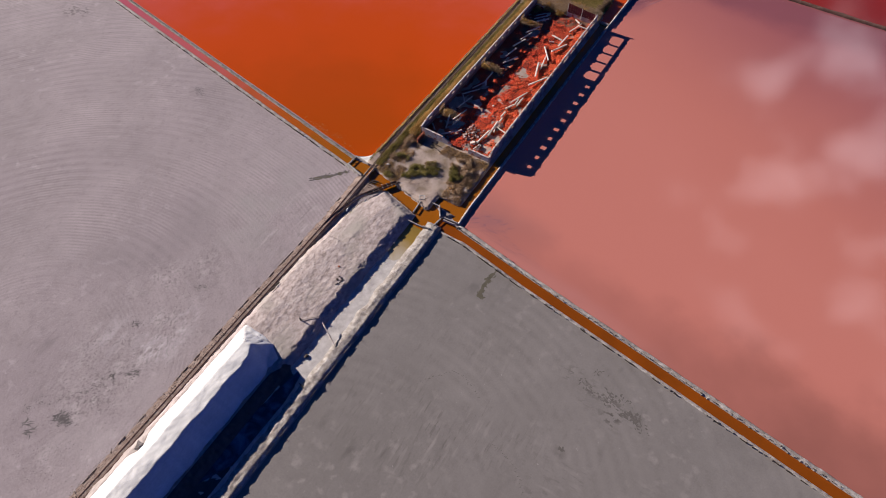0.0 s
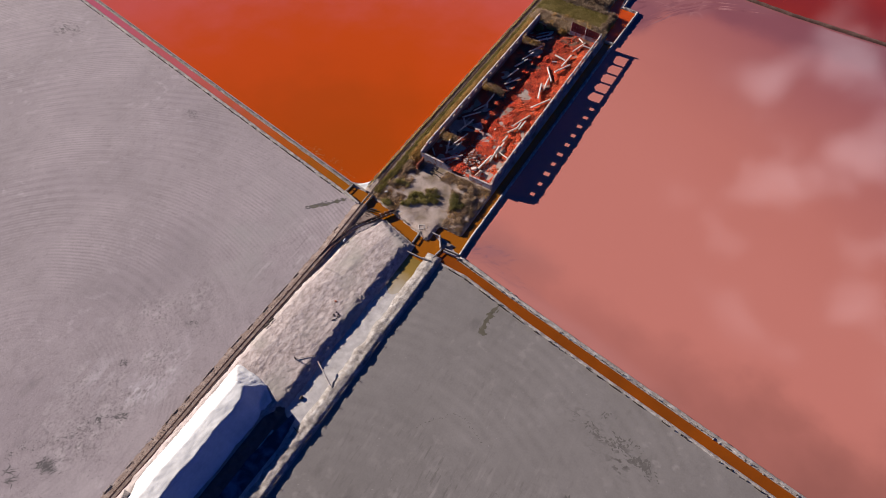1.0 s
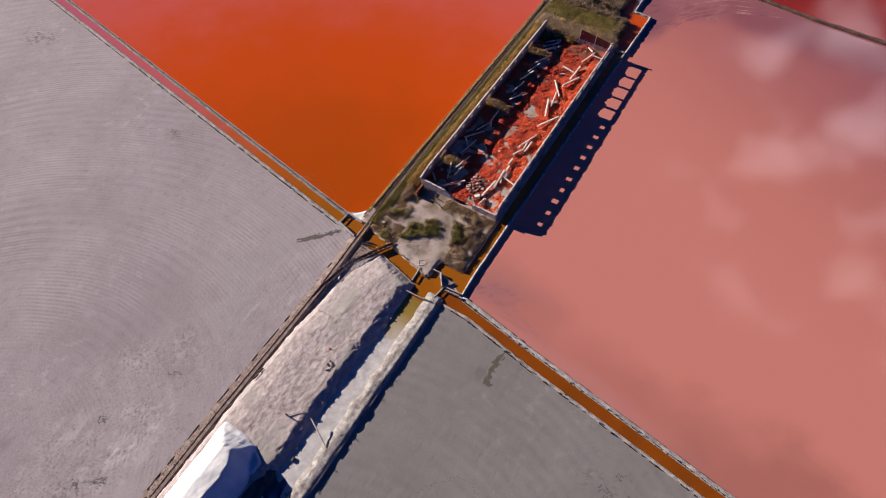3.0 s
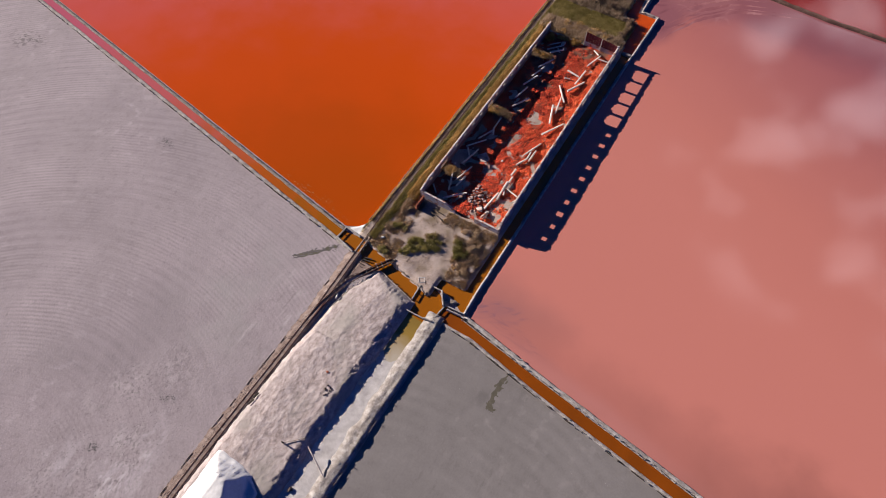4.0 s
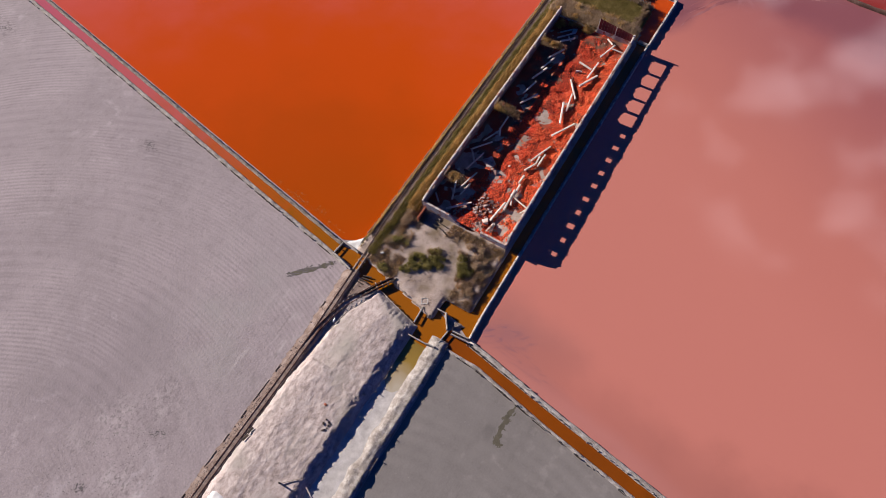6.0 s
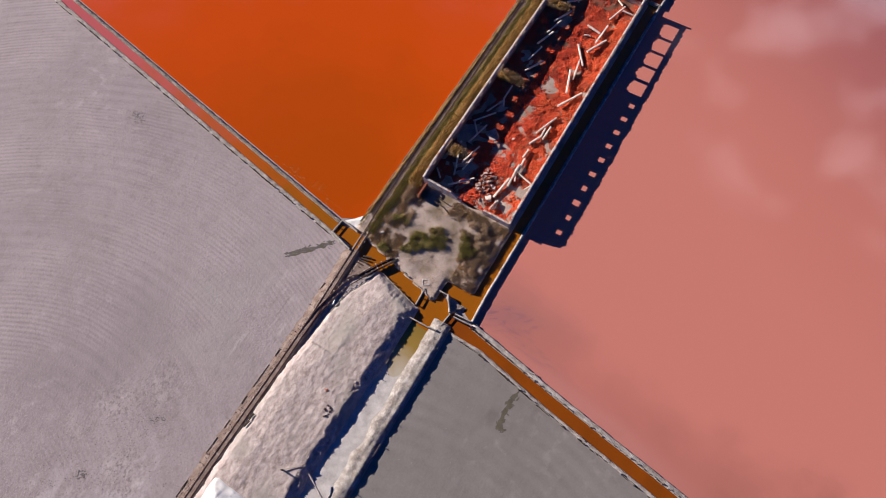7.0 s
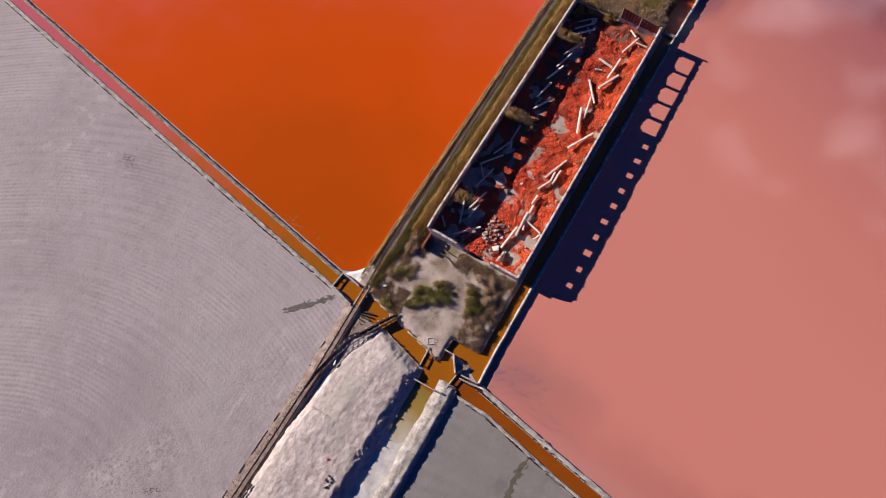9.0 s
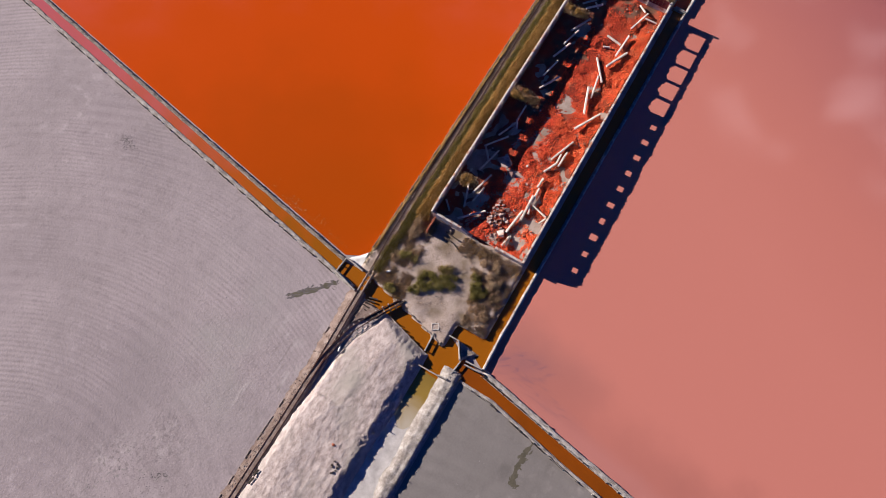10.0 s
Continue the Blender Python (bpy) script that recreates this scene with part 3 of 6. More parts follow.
def shrub(name, x, y, z, rx, ry, h, leafmat, rnd, leaves=900, size=0.13, label="", turn=0.0):
    """A low spreading bush: stems from the root, and leaves in uneven clumps with gaps."""
    root = new(name)
    root.location = (x, y, z)
    ca, sa = math.cos(radians(turn)), math.sin(radians(turn))
    clumps = []
    for _ in range(max(7, int(rx * ry * 5))):
        a, r = rnd.uniform(0, 6.283), math.sqrt(rnd.random()) * 0.92
        ux, uy = rx * r * math.cos(a), ry * r * math.sin(a)
        top = h * (1 - 0.75 * r * r) * rnd.uniform(0.55, 1.1)
        clumps.append((ux * ca - uy * sa, ux * sa + uy * ca, max(0.12, top * 0.75), rnd.uniform(0.22, 0.45)))
    rows = []
    for cx, cy, cz, cr in clumps:
        b = Vector((cx * 0.25, cy * 0.25, 0))
        d = Vector((cx, cy, cz)) - b
        q = d.to_track_quat("Z", "Y").to_matrix()
        rows.append((b + d / 2, (0.03, 0.03, d.length), q))
    stems = many_boxes("stems", rows, M_TWIG)
    under(stems, root)
    verts, faces = [], []
    for k in range(leaves):
        cx, cy, cz, cr = clumps[k % len(clumps)]
        o = Vector((rnd.gauss(0, 1), rnd.gauss(0, 1), rnd.gauss(0, 0.7))) * cr * 0.6
        p = Vector((cx, cy, cz)) + o
        p.z = max(0.02, p.z)
        q = rot(rnd.uniform(-70, 70), rnd.uniform(-70, 70), rnd.uniform(0, 360))
        s = size * rnd.uniform(0.6, 1.4)
        i = len(verts)
        verts += [tuple(p + q @ Vector(v)) for v in ((-s, 0, 0), (0, -s * 0.5, 0.02), (s, 0, 0), (0, s * 0.5, 0.02))]
        faces.append((i, i + 1, i + 2, i + 3))
    crown = put_mesh("foliage", verts, faces, leafmat)
    under(crown, root)
    return tagged(root, label, "bush", "bushes of the ruin yard", "")


def lump(name, x, y, z, sx, sy, sz, material, rnd, label, category="stone", group=""):
    """A broken angular block."""
    bm = bmesh.new()
    bmesh.ops.create_icosphere(bm, subdivisions=1, radius=0.5)
    se = rnd.uniform(0, 50)
    for v in bm.verts:
        d = 1 + 0.8 * noise.noise(v.co * 3.1 + Vector((se, 0, 0)))
        v.co = Vector((v.co.x * sx * d, v.co.y * sy * d, max(-0.32, v.co.z * d) * sz))
    bmesh.ops.rotate(bm, verts=bm.verts, matrix=rot(0, 0, rnd.uniform(0, 180)))
    ob = part(name, bm, material)
    ob.location = (x, y, z + 0.28 * sz)
    return tagged(ob, label, category, group)


def block(name, x, y, z, sx, sy, sz, material, rnd, label, category="rubble", group=""):
    """A broken piece of masonry with flat faces and knocked-off corners."""
    bm = bmesh.new()
    bmesh.ops.create_cube(bm, size=1.0)
    for v in bm.verts:
        v.co = Vector((v.co.x * sx * rnd.uniform(0.55, 1.15), v.co.y * sy * rnd.uniform(0.55, 1.15), v.co.z * sz * rnd.uniform(0.6, 1.15)))
    bmesh.ops.bevel(bm, geom=rnd.sample(list(bm.edges), 5), offset=0.14 * min(sx, sy, sz), segments=1, affect="EDGES", profile=0.5)
    bmesh.ops.rotate(bm, verts=bm.verts, matrix=rot(rnd.uniform(-22, 22), rnd.uniform(-22, 22), rnd.uniform(0, 180)))
    ob = part(name, bm, material)
    ob.location = (x, y, z + 0.3 * sz)
    return tagged(ob, label, category, group)


def timber(name, p, q, w, t, material, rnd, label, category="beam", group="", bend=0.0):
    """A squared, weathered beam between two points, its arrises worn and its ends uneven."""
    a, b = Vector(p), Vector(q)
    d = b - a
    bm = bmesh.new()
    n = 5
    rings = []
    for k in range(n + 1):
        u = k / n - 0.5
        zz = bend * (1 - 4 * u * u)
        ring = []
        for sy, sz in ((-1, -.6), (-.6, -1), (.6, -1), (1, -.6), (1, .6), (.6, 1), (-.6, 1), (-1, .6)):
            j = rnd.uniform(-0.07, 0.07)
            ring.append(bm.verts.new((u * d.length + (rnd.uniform(-.05, .05) if k in (0, n) else 0), sy * w / 2 * (1 + j), sz * t / 2 * (1 + j) + zz)))
        rings.append(ring)
    for r0, r1 in zip(rings, rings[1:]):
        for i in range(8):
            bm.faces.new((r0[i], r1[i], r1[(i + 1) % 8], r0[(i + 1) % 8]))
    bm.faces.new(rings[0])
    bm.faces.new(list(reversed(rings[-1])))
    bmesh.ops.recalc_face_normals(bm, faces=bm.faces)
    ob = part(name, bm, material)
    ob.matrix_world = Matrix.Translation((a + b) / 2) @ d.to_track_quat("X", "Z").to_matrix().to_4x4()
    return tagged(ob, label, category, group)


R = random.Random(7)

# ---------------------------------------------------------------- ground and water
GROUND_Z = -0.03


def line_y(p, q, x):
    return p[1] + (q[1] - p[1]) * (x - p[0]) / (q[0] - p[0])


def west_ditch(x):
    return -12.0 - 0.187 * (x + 6.6)


def east_ditch(x):
    return -17.7 - 0.204 * (min(x, 30) - 26.5) - 0.1665 * max(x - 30, 0)


ground_x = sorted(set([-2500, -1200, -600, -300] + [round(v, 2) for v in span(-160, 160, 4)] + [300, 600, 1200, 2500]))
ground = sheet("ground", ground_x, ground_x, lambda x, y: GROUND_Z, M_MUD)
tagged(ground, "grey drying salt mud of the empty pans with curved drag marks", "ground", "", "structure")


damp = put_mesh("pan_floor_east", [(14.3, -17.3, GROUND_Z + 0.004), (14.3, -400, GROUND_Z + 0.004), (400, -400, GROUND_Z + 0.004), (400, east_ditch(400) - 0.9, GROUND_Z + 0.004), (30, east_ditch(30) - 0.9, GROUND_Z + 0.004), (19, east_ditch(19) - 0.8, GROUND_Z + 0.004), (14.3, -16.9, GROUND_Z + 0.004)], [(0, 1, 2, 3, 4, 5, 6)], M_MUD_DAMP)
tagged(damp, "darker damp grey mud of the pan below the ditch", "ground", "", "structure")


def water(name, pts, z, material, label):
    ob = put_mesh(name, [(x, y, z) for x, y in pts], [tuple(range(len(pts)))], material)
    return tagged(ob, label, "water", "", "structure")


water("pink_pond", [(16.1, -14.3), (16.1, 48), (16.7, 61.4), (13.6, 61.5), (13.6, 68), (13.5, 90), (30, 79.3), (45.5, 77.95), (160, 75.15), (700, 60), (700, east_ditch(700) + 1.3), (30, east_ditch(30) + 1.3)], 0.0, M_PINK,
      "calm salmon-pink brine filling a broad salt pan")
water("orange_pond", [(-4.2, 300), (-4.2, -9.0), (-7.0, -10.4), (-400, west_ditch(-400) + 1.1), (-400, 300)], 0.0, M_ORANGE,
      "calm bright orange brine filling a salt pan")
water("red_pond", [(13.5, 92), (30, 79.9), (45.5, 78.45), (160, 75.65), (700, 62), (700, 400), (13.5, 400)], 0.0, M_RED,
      "deep red brine in a pan beyond the far dike")
water("ditch_water_west", [(-400, west_ditch(-400) - 0.65), (-7, west_ditch(-7) - 0.7), (-2.5, -14.0), (2.7, -14.6), (8.6, -16.1),
                           (9.0, -18.1), (12.2, -18.3), (13.3, -17.4), (13.3, -14.2), (10.4, -12.6), (9.6, -14.3), (8.4, -13.7), (2.8, -12.4), (-3, -11.0), (-7, west_ditch(-7) + 0.7), (-400, west_ditch(-400) + 0.65)],
      0.005, M_DITCH, "narrow feeder ditch with rust-orange brine turning pink far off")
water("ditch_water_east", [(13.3, -17.2), (14.6, -16.9), (19, east_ditch(19) - 0.74), (30, east_ditch(30) - 0.8), (400, east_ditch(400) - 0.85), (400, east_ditch(400) + 0.85), (30, east_ditch(30) + 0.82), (16.2, east_ditch(16.2) + 0.72), (13.3, -14.2)], 0.006, M_EASTDITCH,
      "straight feeder ditch of rust-orange brine")
water("ditch_water_building", [(10.4, -12.7), (14.2, -13.4), (16.0, -14.4), (16.0, 47.8), (14.0, 47.8), (14.0, -10.5), (10.6, -10.9)],
      0.007, M_DITCH, "feeder ditch of rust-orange brine along the ruin wall")
water("ditch_water_north", [(16.1, 47.9), (16.35, 61.0), (12.7, 61.0), (12.2, 66), (12.3, 120), (10.2, 120), (10.1, 64), (10.3, 60.0), (12.0, 57.6), (13.6, 56.0), (13.6, 47.9)], 0.008, M_NORTHDITCH,
      "bend of the feeder ditch with bright orange brine")
water("channel_water", [(8.5, -17.8), (12.3, -17.8), (12.2, -28.5), (9.2, -28.5)], 0.004, M_OCHRE, "still ochre water in the channel beside the heap")

# ---------------------------------------------------------------- banks and the yard
def bank(name, pts, width, height, seed, label, material=None, **kw):
    return tagged(berm(name, pts, width, height, material or M_BERM, seed, **kw), label, "dike", "", "structure")


d_w_n = bank("dike_west_north", [(-160, west_ditch(-160) + 0.93), (-6.4, west_ditch(-6.4) + 0.95)], 0.62, 0.24, 1.0, "narrow dark stony dike edged with stakes beside the orange pond", material=M_STONY)
d_w_s = bank("dike_west_south", [(-160, west_ditch(-160) - 1.02), (-6.6, west_ditch(-6.6) - 1.05), (-3.6, -13.6)], 0.75, 0.13, 2.0, "low grey dike between ditch and empty pan")
d_e_n = bank("dike_east_north", [(16.4, -14.5), (30, east_ditch(30) + 1.22), (160, east_ditch(160) + 1.25)], 0.82, 0.22, 3.0, "straight pale earth dike edged with stakes beside the pink pond")
d_e_s = bank("dike_east_south", [(14.2, -17.0), (19, east_ditch(19) - 1.0), (30, east_ditch(30) - 1.05), (160, east_ditch(160) - 1.1)], 0.5, 0.12, 4.0, "low grey dike edged with a broken row of stakes")
far_dike = bank("dike_far", [(13.5, 91), (30, 79.6), (45.5, 78.2), (160, 75.4), (300, 71)], 0.95, 0.45, 5.0, "dark far dike dividing the pink and red ponds", material=M_DARKEARTH, step=1.2)
for ob, pts, st, m, g in ((d_w_n, [(-110, west_ditch(-110) + 1.12), (-6.6, west_ditch(-6.6) + 1.1)], 0.6, M_DARKWOOD, 0.25), (d_w_n, [(-110, west_ditch(-110) + 0.95), (-6.6, west_ditch(-6.6) + 0.95)], 0.8, M_WOOD, 0.4),
                          (d_w_s, [(-110, west_ditch(-110) - 1.42), (-7, west_ditch(-7) - 1.4)], 0.9, M_DARKWOOD, 0.35), (d_e_n, [(16.2, -15.1), (30, east_ditch(30) + 0.84), (110, east_ditch(110) + 0.88)], 0.85, M_EDGE, 0.2),
                          (d_e_n, [(16.6, -15.0), (30, east_ditch(30) + 0.95), (110, east_ditch(110) + 1.0)], 1.1, M_DARKWOOD, 0.3), (d_e_s, [(16, -17.3), (19, east_ditch(19) - 1.4), (30, east_ditch(30) - 1.4), (110, east_ditch(110) - 1.4)], 0.9, M_DARKWOOD, 0.55), (d_e_s, [(16, -17.25), (19, east_ditch(19) - 1.34), (30, east_ditch(30) - 1.34), (110, east_ditch(110) - 1.34)], 2.1, M_EDGE, 0.45)):
    s = stakes("stake_row", pts, R, step=st, h=0.34, material=m, gap=g)
    s["kind"] = "stuff"
    under(s, ob, "weathered stakes and board scraps")


def yard_edge_south(x):
    if x < 10.2:
        return line_y((-3.4, -11.0), (10.2, -14.3), x)
    return -10.95


def yard_in(x, y):
    if y < yard_edge_south(x) or x < -4.3:
        return False
    if y < 47:
        return x < 14.4
    if y < 57.5:
        return x < 14.3 - 0.08 * (y - 47)
    return x < 10.6


def yard_h(x, y):
    d = min(y - yard_edge_south(x), x + 4.3, (14.4 if y < 50 else 13.6 if y < 57.5 else 10.7) - x)
    k = min(1.0, max(0.0, abs(x + 3.35) - 0.8)) if y > -12 else 1.0
    z = 0.37 + k * (0.09 * fbm(x, y, 0.35, 2.0) + 0.035 * fbm(x, y, 1.7, 5.0))
    return z if d > 0.35 else -0.05 + (z + 0.05) * max(0.0, min(1.0, d / 0.35 + 0.15))


yard = sheet("yard", span(-4.4, 14.6, 0.34), span(-14.6, 120, 0.4), lambda x, y: yard_h(x, y) if yard_in(x, y) else -0.06, M_YARD,
             keep=lambda x, y: yard_in(x, y) or yard_in(x + .4, y) or yard_in(x - .4, y) or yard_in(x, y + .4))
tagged(yard, "dusty pale earth yard with withered scrub round the ruin", "yard", "", "structure")

# the long heap of scraped salt mud
WEST_EDGE = ((-200, -1.65), (-31, -1.55), (-28, -1.1), (-24, -0.75), (-20.7, -0.6), (-18.6, 0.0), (-16.5, 0.95), (-14, 2.0))


def mound_h(x, y):
    north = line_y((1.0, -14.0), (8.8, -16.1), x) if x < 9 else -16.1
    west = 2.0
    for (y0, x0), (y1, x1) in zip(WEST_EDGE, WEST_EDGE[1:]):
        if y0 <= y < y1:
            west = x0 + (x1 - x0) * (y - y0) / (y1 - y0)
    w_in, e_in, n_in = x - west + 0.22 * fbm(0, y, 0.45, 21.0) + 0.14 * fbm(x, y, 1.9, 23.0), 9.35 - x, north - y
    if min(w_in, e_in, n_in) < 0:
        return -0.06
    top = 0.79 + 0.09 * fbm(x, y, 0.22, 1.0) + 0.02 * fbm(x, y, 1.1, 8.0) + 0.035 * fbm(x, y, 2.9, 4.0)
    ragged = 0.45 * fbm(x, y, 0.8, 11.0) + 0.3 * fbm(x, y, 2.4, 15.0)
    k = min(1.0, (0.5 if y < -27 else 0.3) + w_in / 6.0, w_in / 1.5, max(0.0, (e_in + ragged * min(1.0, e_in)) / 1.6), (n_in + 0.6 * ragged * min(1.0, n_in)) / 1.5)
    return -0.06 + (top + 0.06) * max(0.0, k) ** 0.8


mound = sheet("mud_mound", span(-2.0, 9.8, 0.16), span(-112, -14.2, 0.2), mound_h, M_MOUND)
tagged(mound, "long flat-topped mound of grey salt mud beside the channel", "mound")

# the bank between the channel and the empty pan
def spit_h(x, y):
    w_in, e_in, n_in = x - (11.6 + 0.3 * fbm(0, y, 0.4, 3) ), 14.05 - x, -16.1 - y
    if min(w_in, e_in, n_in) < 0:
        return -0.06
    top = 0.40 + 0.13 * fbm(x, y, 0.9, 6.0) + 0.07 * fbm(x, y, 2.6, 2.0)
    return -0.06 + (top + 0.06) * min(1.0, w_in / 1.1, e_in / 0.22, n_in / 0.5) ** 0.8


spit = sheet("channel_bank", span(10.9, 14.3, 0.2), span(-112, -15.8, 0.28), spit_h, M_BERM)
tagged(spit, "crumbly salt-crusted bank beside the channel", "dike", "", "structure")
s = stakes("stake_row", [(14.1, -16.6), (14.1, -100)], R, step=1.5, h=0.4, material=M_WOOD, gap=0.35)
s["kind"] = "stuff"
under(s, spit)
# dark sheet over slope and channel, painting in the shade below the ridge
ridge_shade = sheet("ridge_shade_strip", span(7.6, 11.4, 0.13), span(-112, -47.0, 0.16), lambda x, y: 0.115 + 0.05 * fbm(x, y, 0.7, 2) if x > 9.3 else mound_h(x, y) + 0.12, M_SHADEMUD, keep=lambda x, y: x > 8.7 - 0.35 * (-47.0 - y) + 0.4 * fbm(x, y, 0.9, 5) and y < -47.6 - 0.75 * max(0.0, x - 8.8) + 0.5 * fbm(x, y, 0.8, 6))
tagged(ridge_shade, "black mud strip darkened to stand for shade at the foot of the salt ridge", "ground", "", "structure")
flat = sheet("channel_floor", span(9.0, 12.3, 0.4), span(-112, -24, 0.5), lambda x, y: max(-0.05, min(0.1, 0.035 * (-25.6 - y + 0.8 * abs(x - 10.6)))) + 0.04 * fbm(x, y, 0.6, 4), M_DRYMUD)
tagged(flat, "pale dried salt mud in the bottom of the channel", "ground", "", "structure")
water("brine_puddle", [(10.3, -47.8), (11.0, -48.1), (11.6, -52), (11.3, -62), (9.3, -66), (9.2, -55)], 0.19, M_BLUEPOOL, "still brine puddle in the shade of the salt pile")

# the white salt pile
def pile_h(x, y):
    w = x + 1.05 + 0.2 * fbm(0, y, 0.25, 1)
    north = min(1.0, max(0.0, (y + 50.5) / 3.5))
    e = 7.75 - x + 0.3 * fbm(0, y, 0.3, 7) - 1.9 * north
    nb = -45.25 - 0.075 * max(0.0, x - 2.2) ** 2 - 0.12 * max(0.0, 1.0 - x) ** 2
    n = nb - y
    dd = math.hypot(x + 0.9, y + 66.3)
    bite = (1.7 - dd) * 0.9 if dd < 1.7 else 0.0
    if min(w, 7.9 - x, n) < 0:
        return -0.08
    h = min(0.88 * w, 3.05 + 0.05 * (w - 3.5) + 0.09 * fbm(x, y, 0.5, 3) + 0.03 * fbm(x, y, 1.9, 6), 0.22 + 0.95 * e, 3.40 + 0.2 * fbm(0, y, 0.12, 5))
    h = min(h, 1.0 * (-45.9 - y + 0.16 * fbm(x, y, 0.8, 2) + 0.12 * fbm(x, y, 2.4, 5)) + 0.15)
    apron = min(0.95 + 0.1 * fbm(x, y, 1.2, 4), 0.9 * n, 0.9 * w, 0.25 + 0.6 * (7.9 - x))
    return max(0.0, max(h, apron if y > -49.5 else 0.0) - bite) + 0.03 * fbm(x, y, 1.2, 9)


pile = sheet("salt_ridge", span(-1.4, 8.3, 0.2), span(-115, -45.2, 0.26), pile_h, M_SALT)
tagged(pile, "long ridge of clean white harvested salt beside the track", "salt ridge")

# strip of earth under the track
def track_x(y):
    pts = ((-112, -1.55), (-70, -1.6), (-57, -1.75), (-46, -2.0), (-32, -1.95), (-24, -2.0), (-18, -2.25), (-12, -2.55))
    for (y0, x0), (y1, x1) in zip(pts, pts[1:]):
        if y <= y1:
            return x0 + (x1 - x0) * (y - y0) / (y1 - y0)
    return pts[-1][1]


def bed_top(y):
    return 0.385 - 0.215 * max(0.0, min(1.0, (-20.0 - y) / 12.0))


def bed_h(x, y):
    west = x + 1.45 + 0.28 * fbm(0, y, 0.7, 2) + 0.16 * fbm(0, y, 2.4, 6)
    return -0.05 + (bed_top(y) + 0.05) * max(0.0, min(1.0, west / 1.2, (0.78 - x) / 0.2)) + 0.015 * fbm(x, y, 1.1, 3) + 0.015 * fbm(x, y, 3.0, 8)


bed = sheet("track_bed", span(-2.3, 1.2, 0.125), span(-112, -13.6, 0.28), bed_h, M_ROADBED)
for v in bed.data.vertices:
    v.co.x += track_x(v.co.y)
tagged(bed, "brown earth bed carrying the narrow-gauge track", "track bed", "", "structure")
wedge = sheet("track_wedge", span(-1.9, 2.4, 0.2), span(-18.8, -13.6, 0.2),
              lambda x, y: 0.22 + 0.06 * fbm(x, y, 1.2, 5) if (y < line_y((-1.9, -14.1), (2.4, -14.7), x) and x - 1.9 < (y + 14) * 0.85 and x > -1.35) else -0.06, M_ROADBED)
tagged(wedge, "brown earth wedge between the two tracks", "ground", "", "structure")
s = stakes("edge_board_row", [(track_x(y) - 1.32, y) for y in range(-15, -112, -8)], R, step=1.1, h=0.16, material=M_WOOD, gap=0.72)
s["kind"] = "stuff"
under(s, bed)

# ---------------------------------------------------------------- track
def track(name, pts, label, zf, wood, gauge=0.62, proud=0.0):
    root = new(name)
    tagged(root, label, "railway track", "narrow-gauge tracks")
    line = resample(pts, 0.72)
    me = None
    for i, p in enumerate(line[:-1]):
        d = line[i + 1] - p
        ang = math.atan2(d.y, d.x)
        if me is None:
            bm = bmesh.new()
            box(bm, (0.16, 1.15, 0.1), Matrix.Identity(4), bevel=0.015)
            me = bpy.data.meshes.new("sleeper")
            bm.to_mesh(me)
            bm.free()
            me.materials.append(wood)
        o = new("sleeper", me)
        o.parent = root
        o.location = (p.x + R.uniform(-.03, .03), p.y, zf(p.y) + proud + R.uniform(-.015, .015))
        o.rotation_euler = (0, 0, ang + R.uniform(-.05, .05))
    for side in (-1, 1):
        bm = bmesh.new()
        pr = [(-.045, 0), (.045, 0), (.045, .02), (.014, .03), (.014, .075), (.035, .085), (.035, .11), (-.035, .11), (-.035, .085), (-.014, .075), (-.014, .03), (-.045, .02)]
        prev = None
        for i, p in enumerate(line):
            d = (line[min(i + 1, len(line) - 1)] - line[max(i - 1, 0)]).normalized()
            nn = Vector((-d.y, d.x, 0))
            ring = [bm.verts.new(p + nn * (side * gauge / 2 + u) + Vector((0, 0, zf(p.y) + 0.02 + h))) for u, h in pr]
            if prev:
                for k in range(len(pr)):
                    bm.faces.new((prev[k], ring[k], ring[(k + 1) % len(pr)], prev[(k + 1) % len(pr)]))
            prev = ring
        part("rail", bm, M_RUST, root)
    return root


def main_z(y):
    return bed_top(y) - 0.085


def branch_z(y):
    return 0.47 - 0.30 * max(0.0, min(1.0, (-19.0 - y) / 8.0))


track("railway_track", [(track_x(y), y) for y in range(-112, -12, 4)] + [(-2.55, -12), (-2.95, -5), (-3.3, 6), (-3.45, 20), (-3.7, 33), (-3.9, 60), (-4, 90)], "rusty narrow-gauge track on brown sleepers along the dike", main_z, M_SLEEPER, proud=0.04)
track("railway_branch", [(-1.98, -27), (-1.9, -23.5), (-1.35, -20.7), (-0.77, -18.6), (0.25, -16.5), (1.43, -14.2), (2.3, -12.9), (2.9, -12.2)], "rusty branch track curving over a timber trestle", branch_z, M_EDGE, proud=-0.05)

# ---------------------------------------------------------------- the ruin
BX0, BX1, BY0, BY1, WT, TOP = 0.0, 13.98, 0.0, 46.4, 0.26, 2.6
ruin = new("ruined_building")
tagged(ruin, "long roofless brick and plaster shed, its roof fallen in", "ruin")


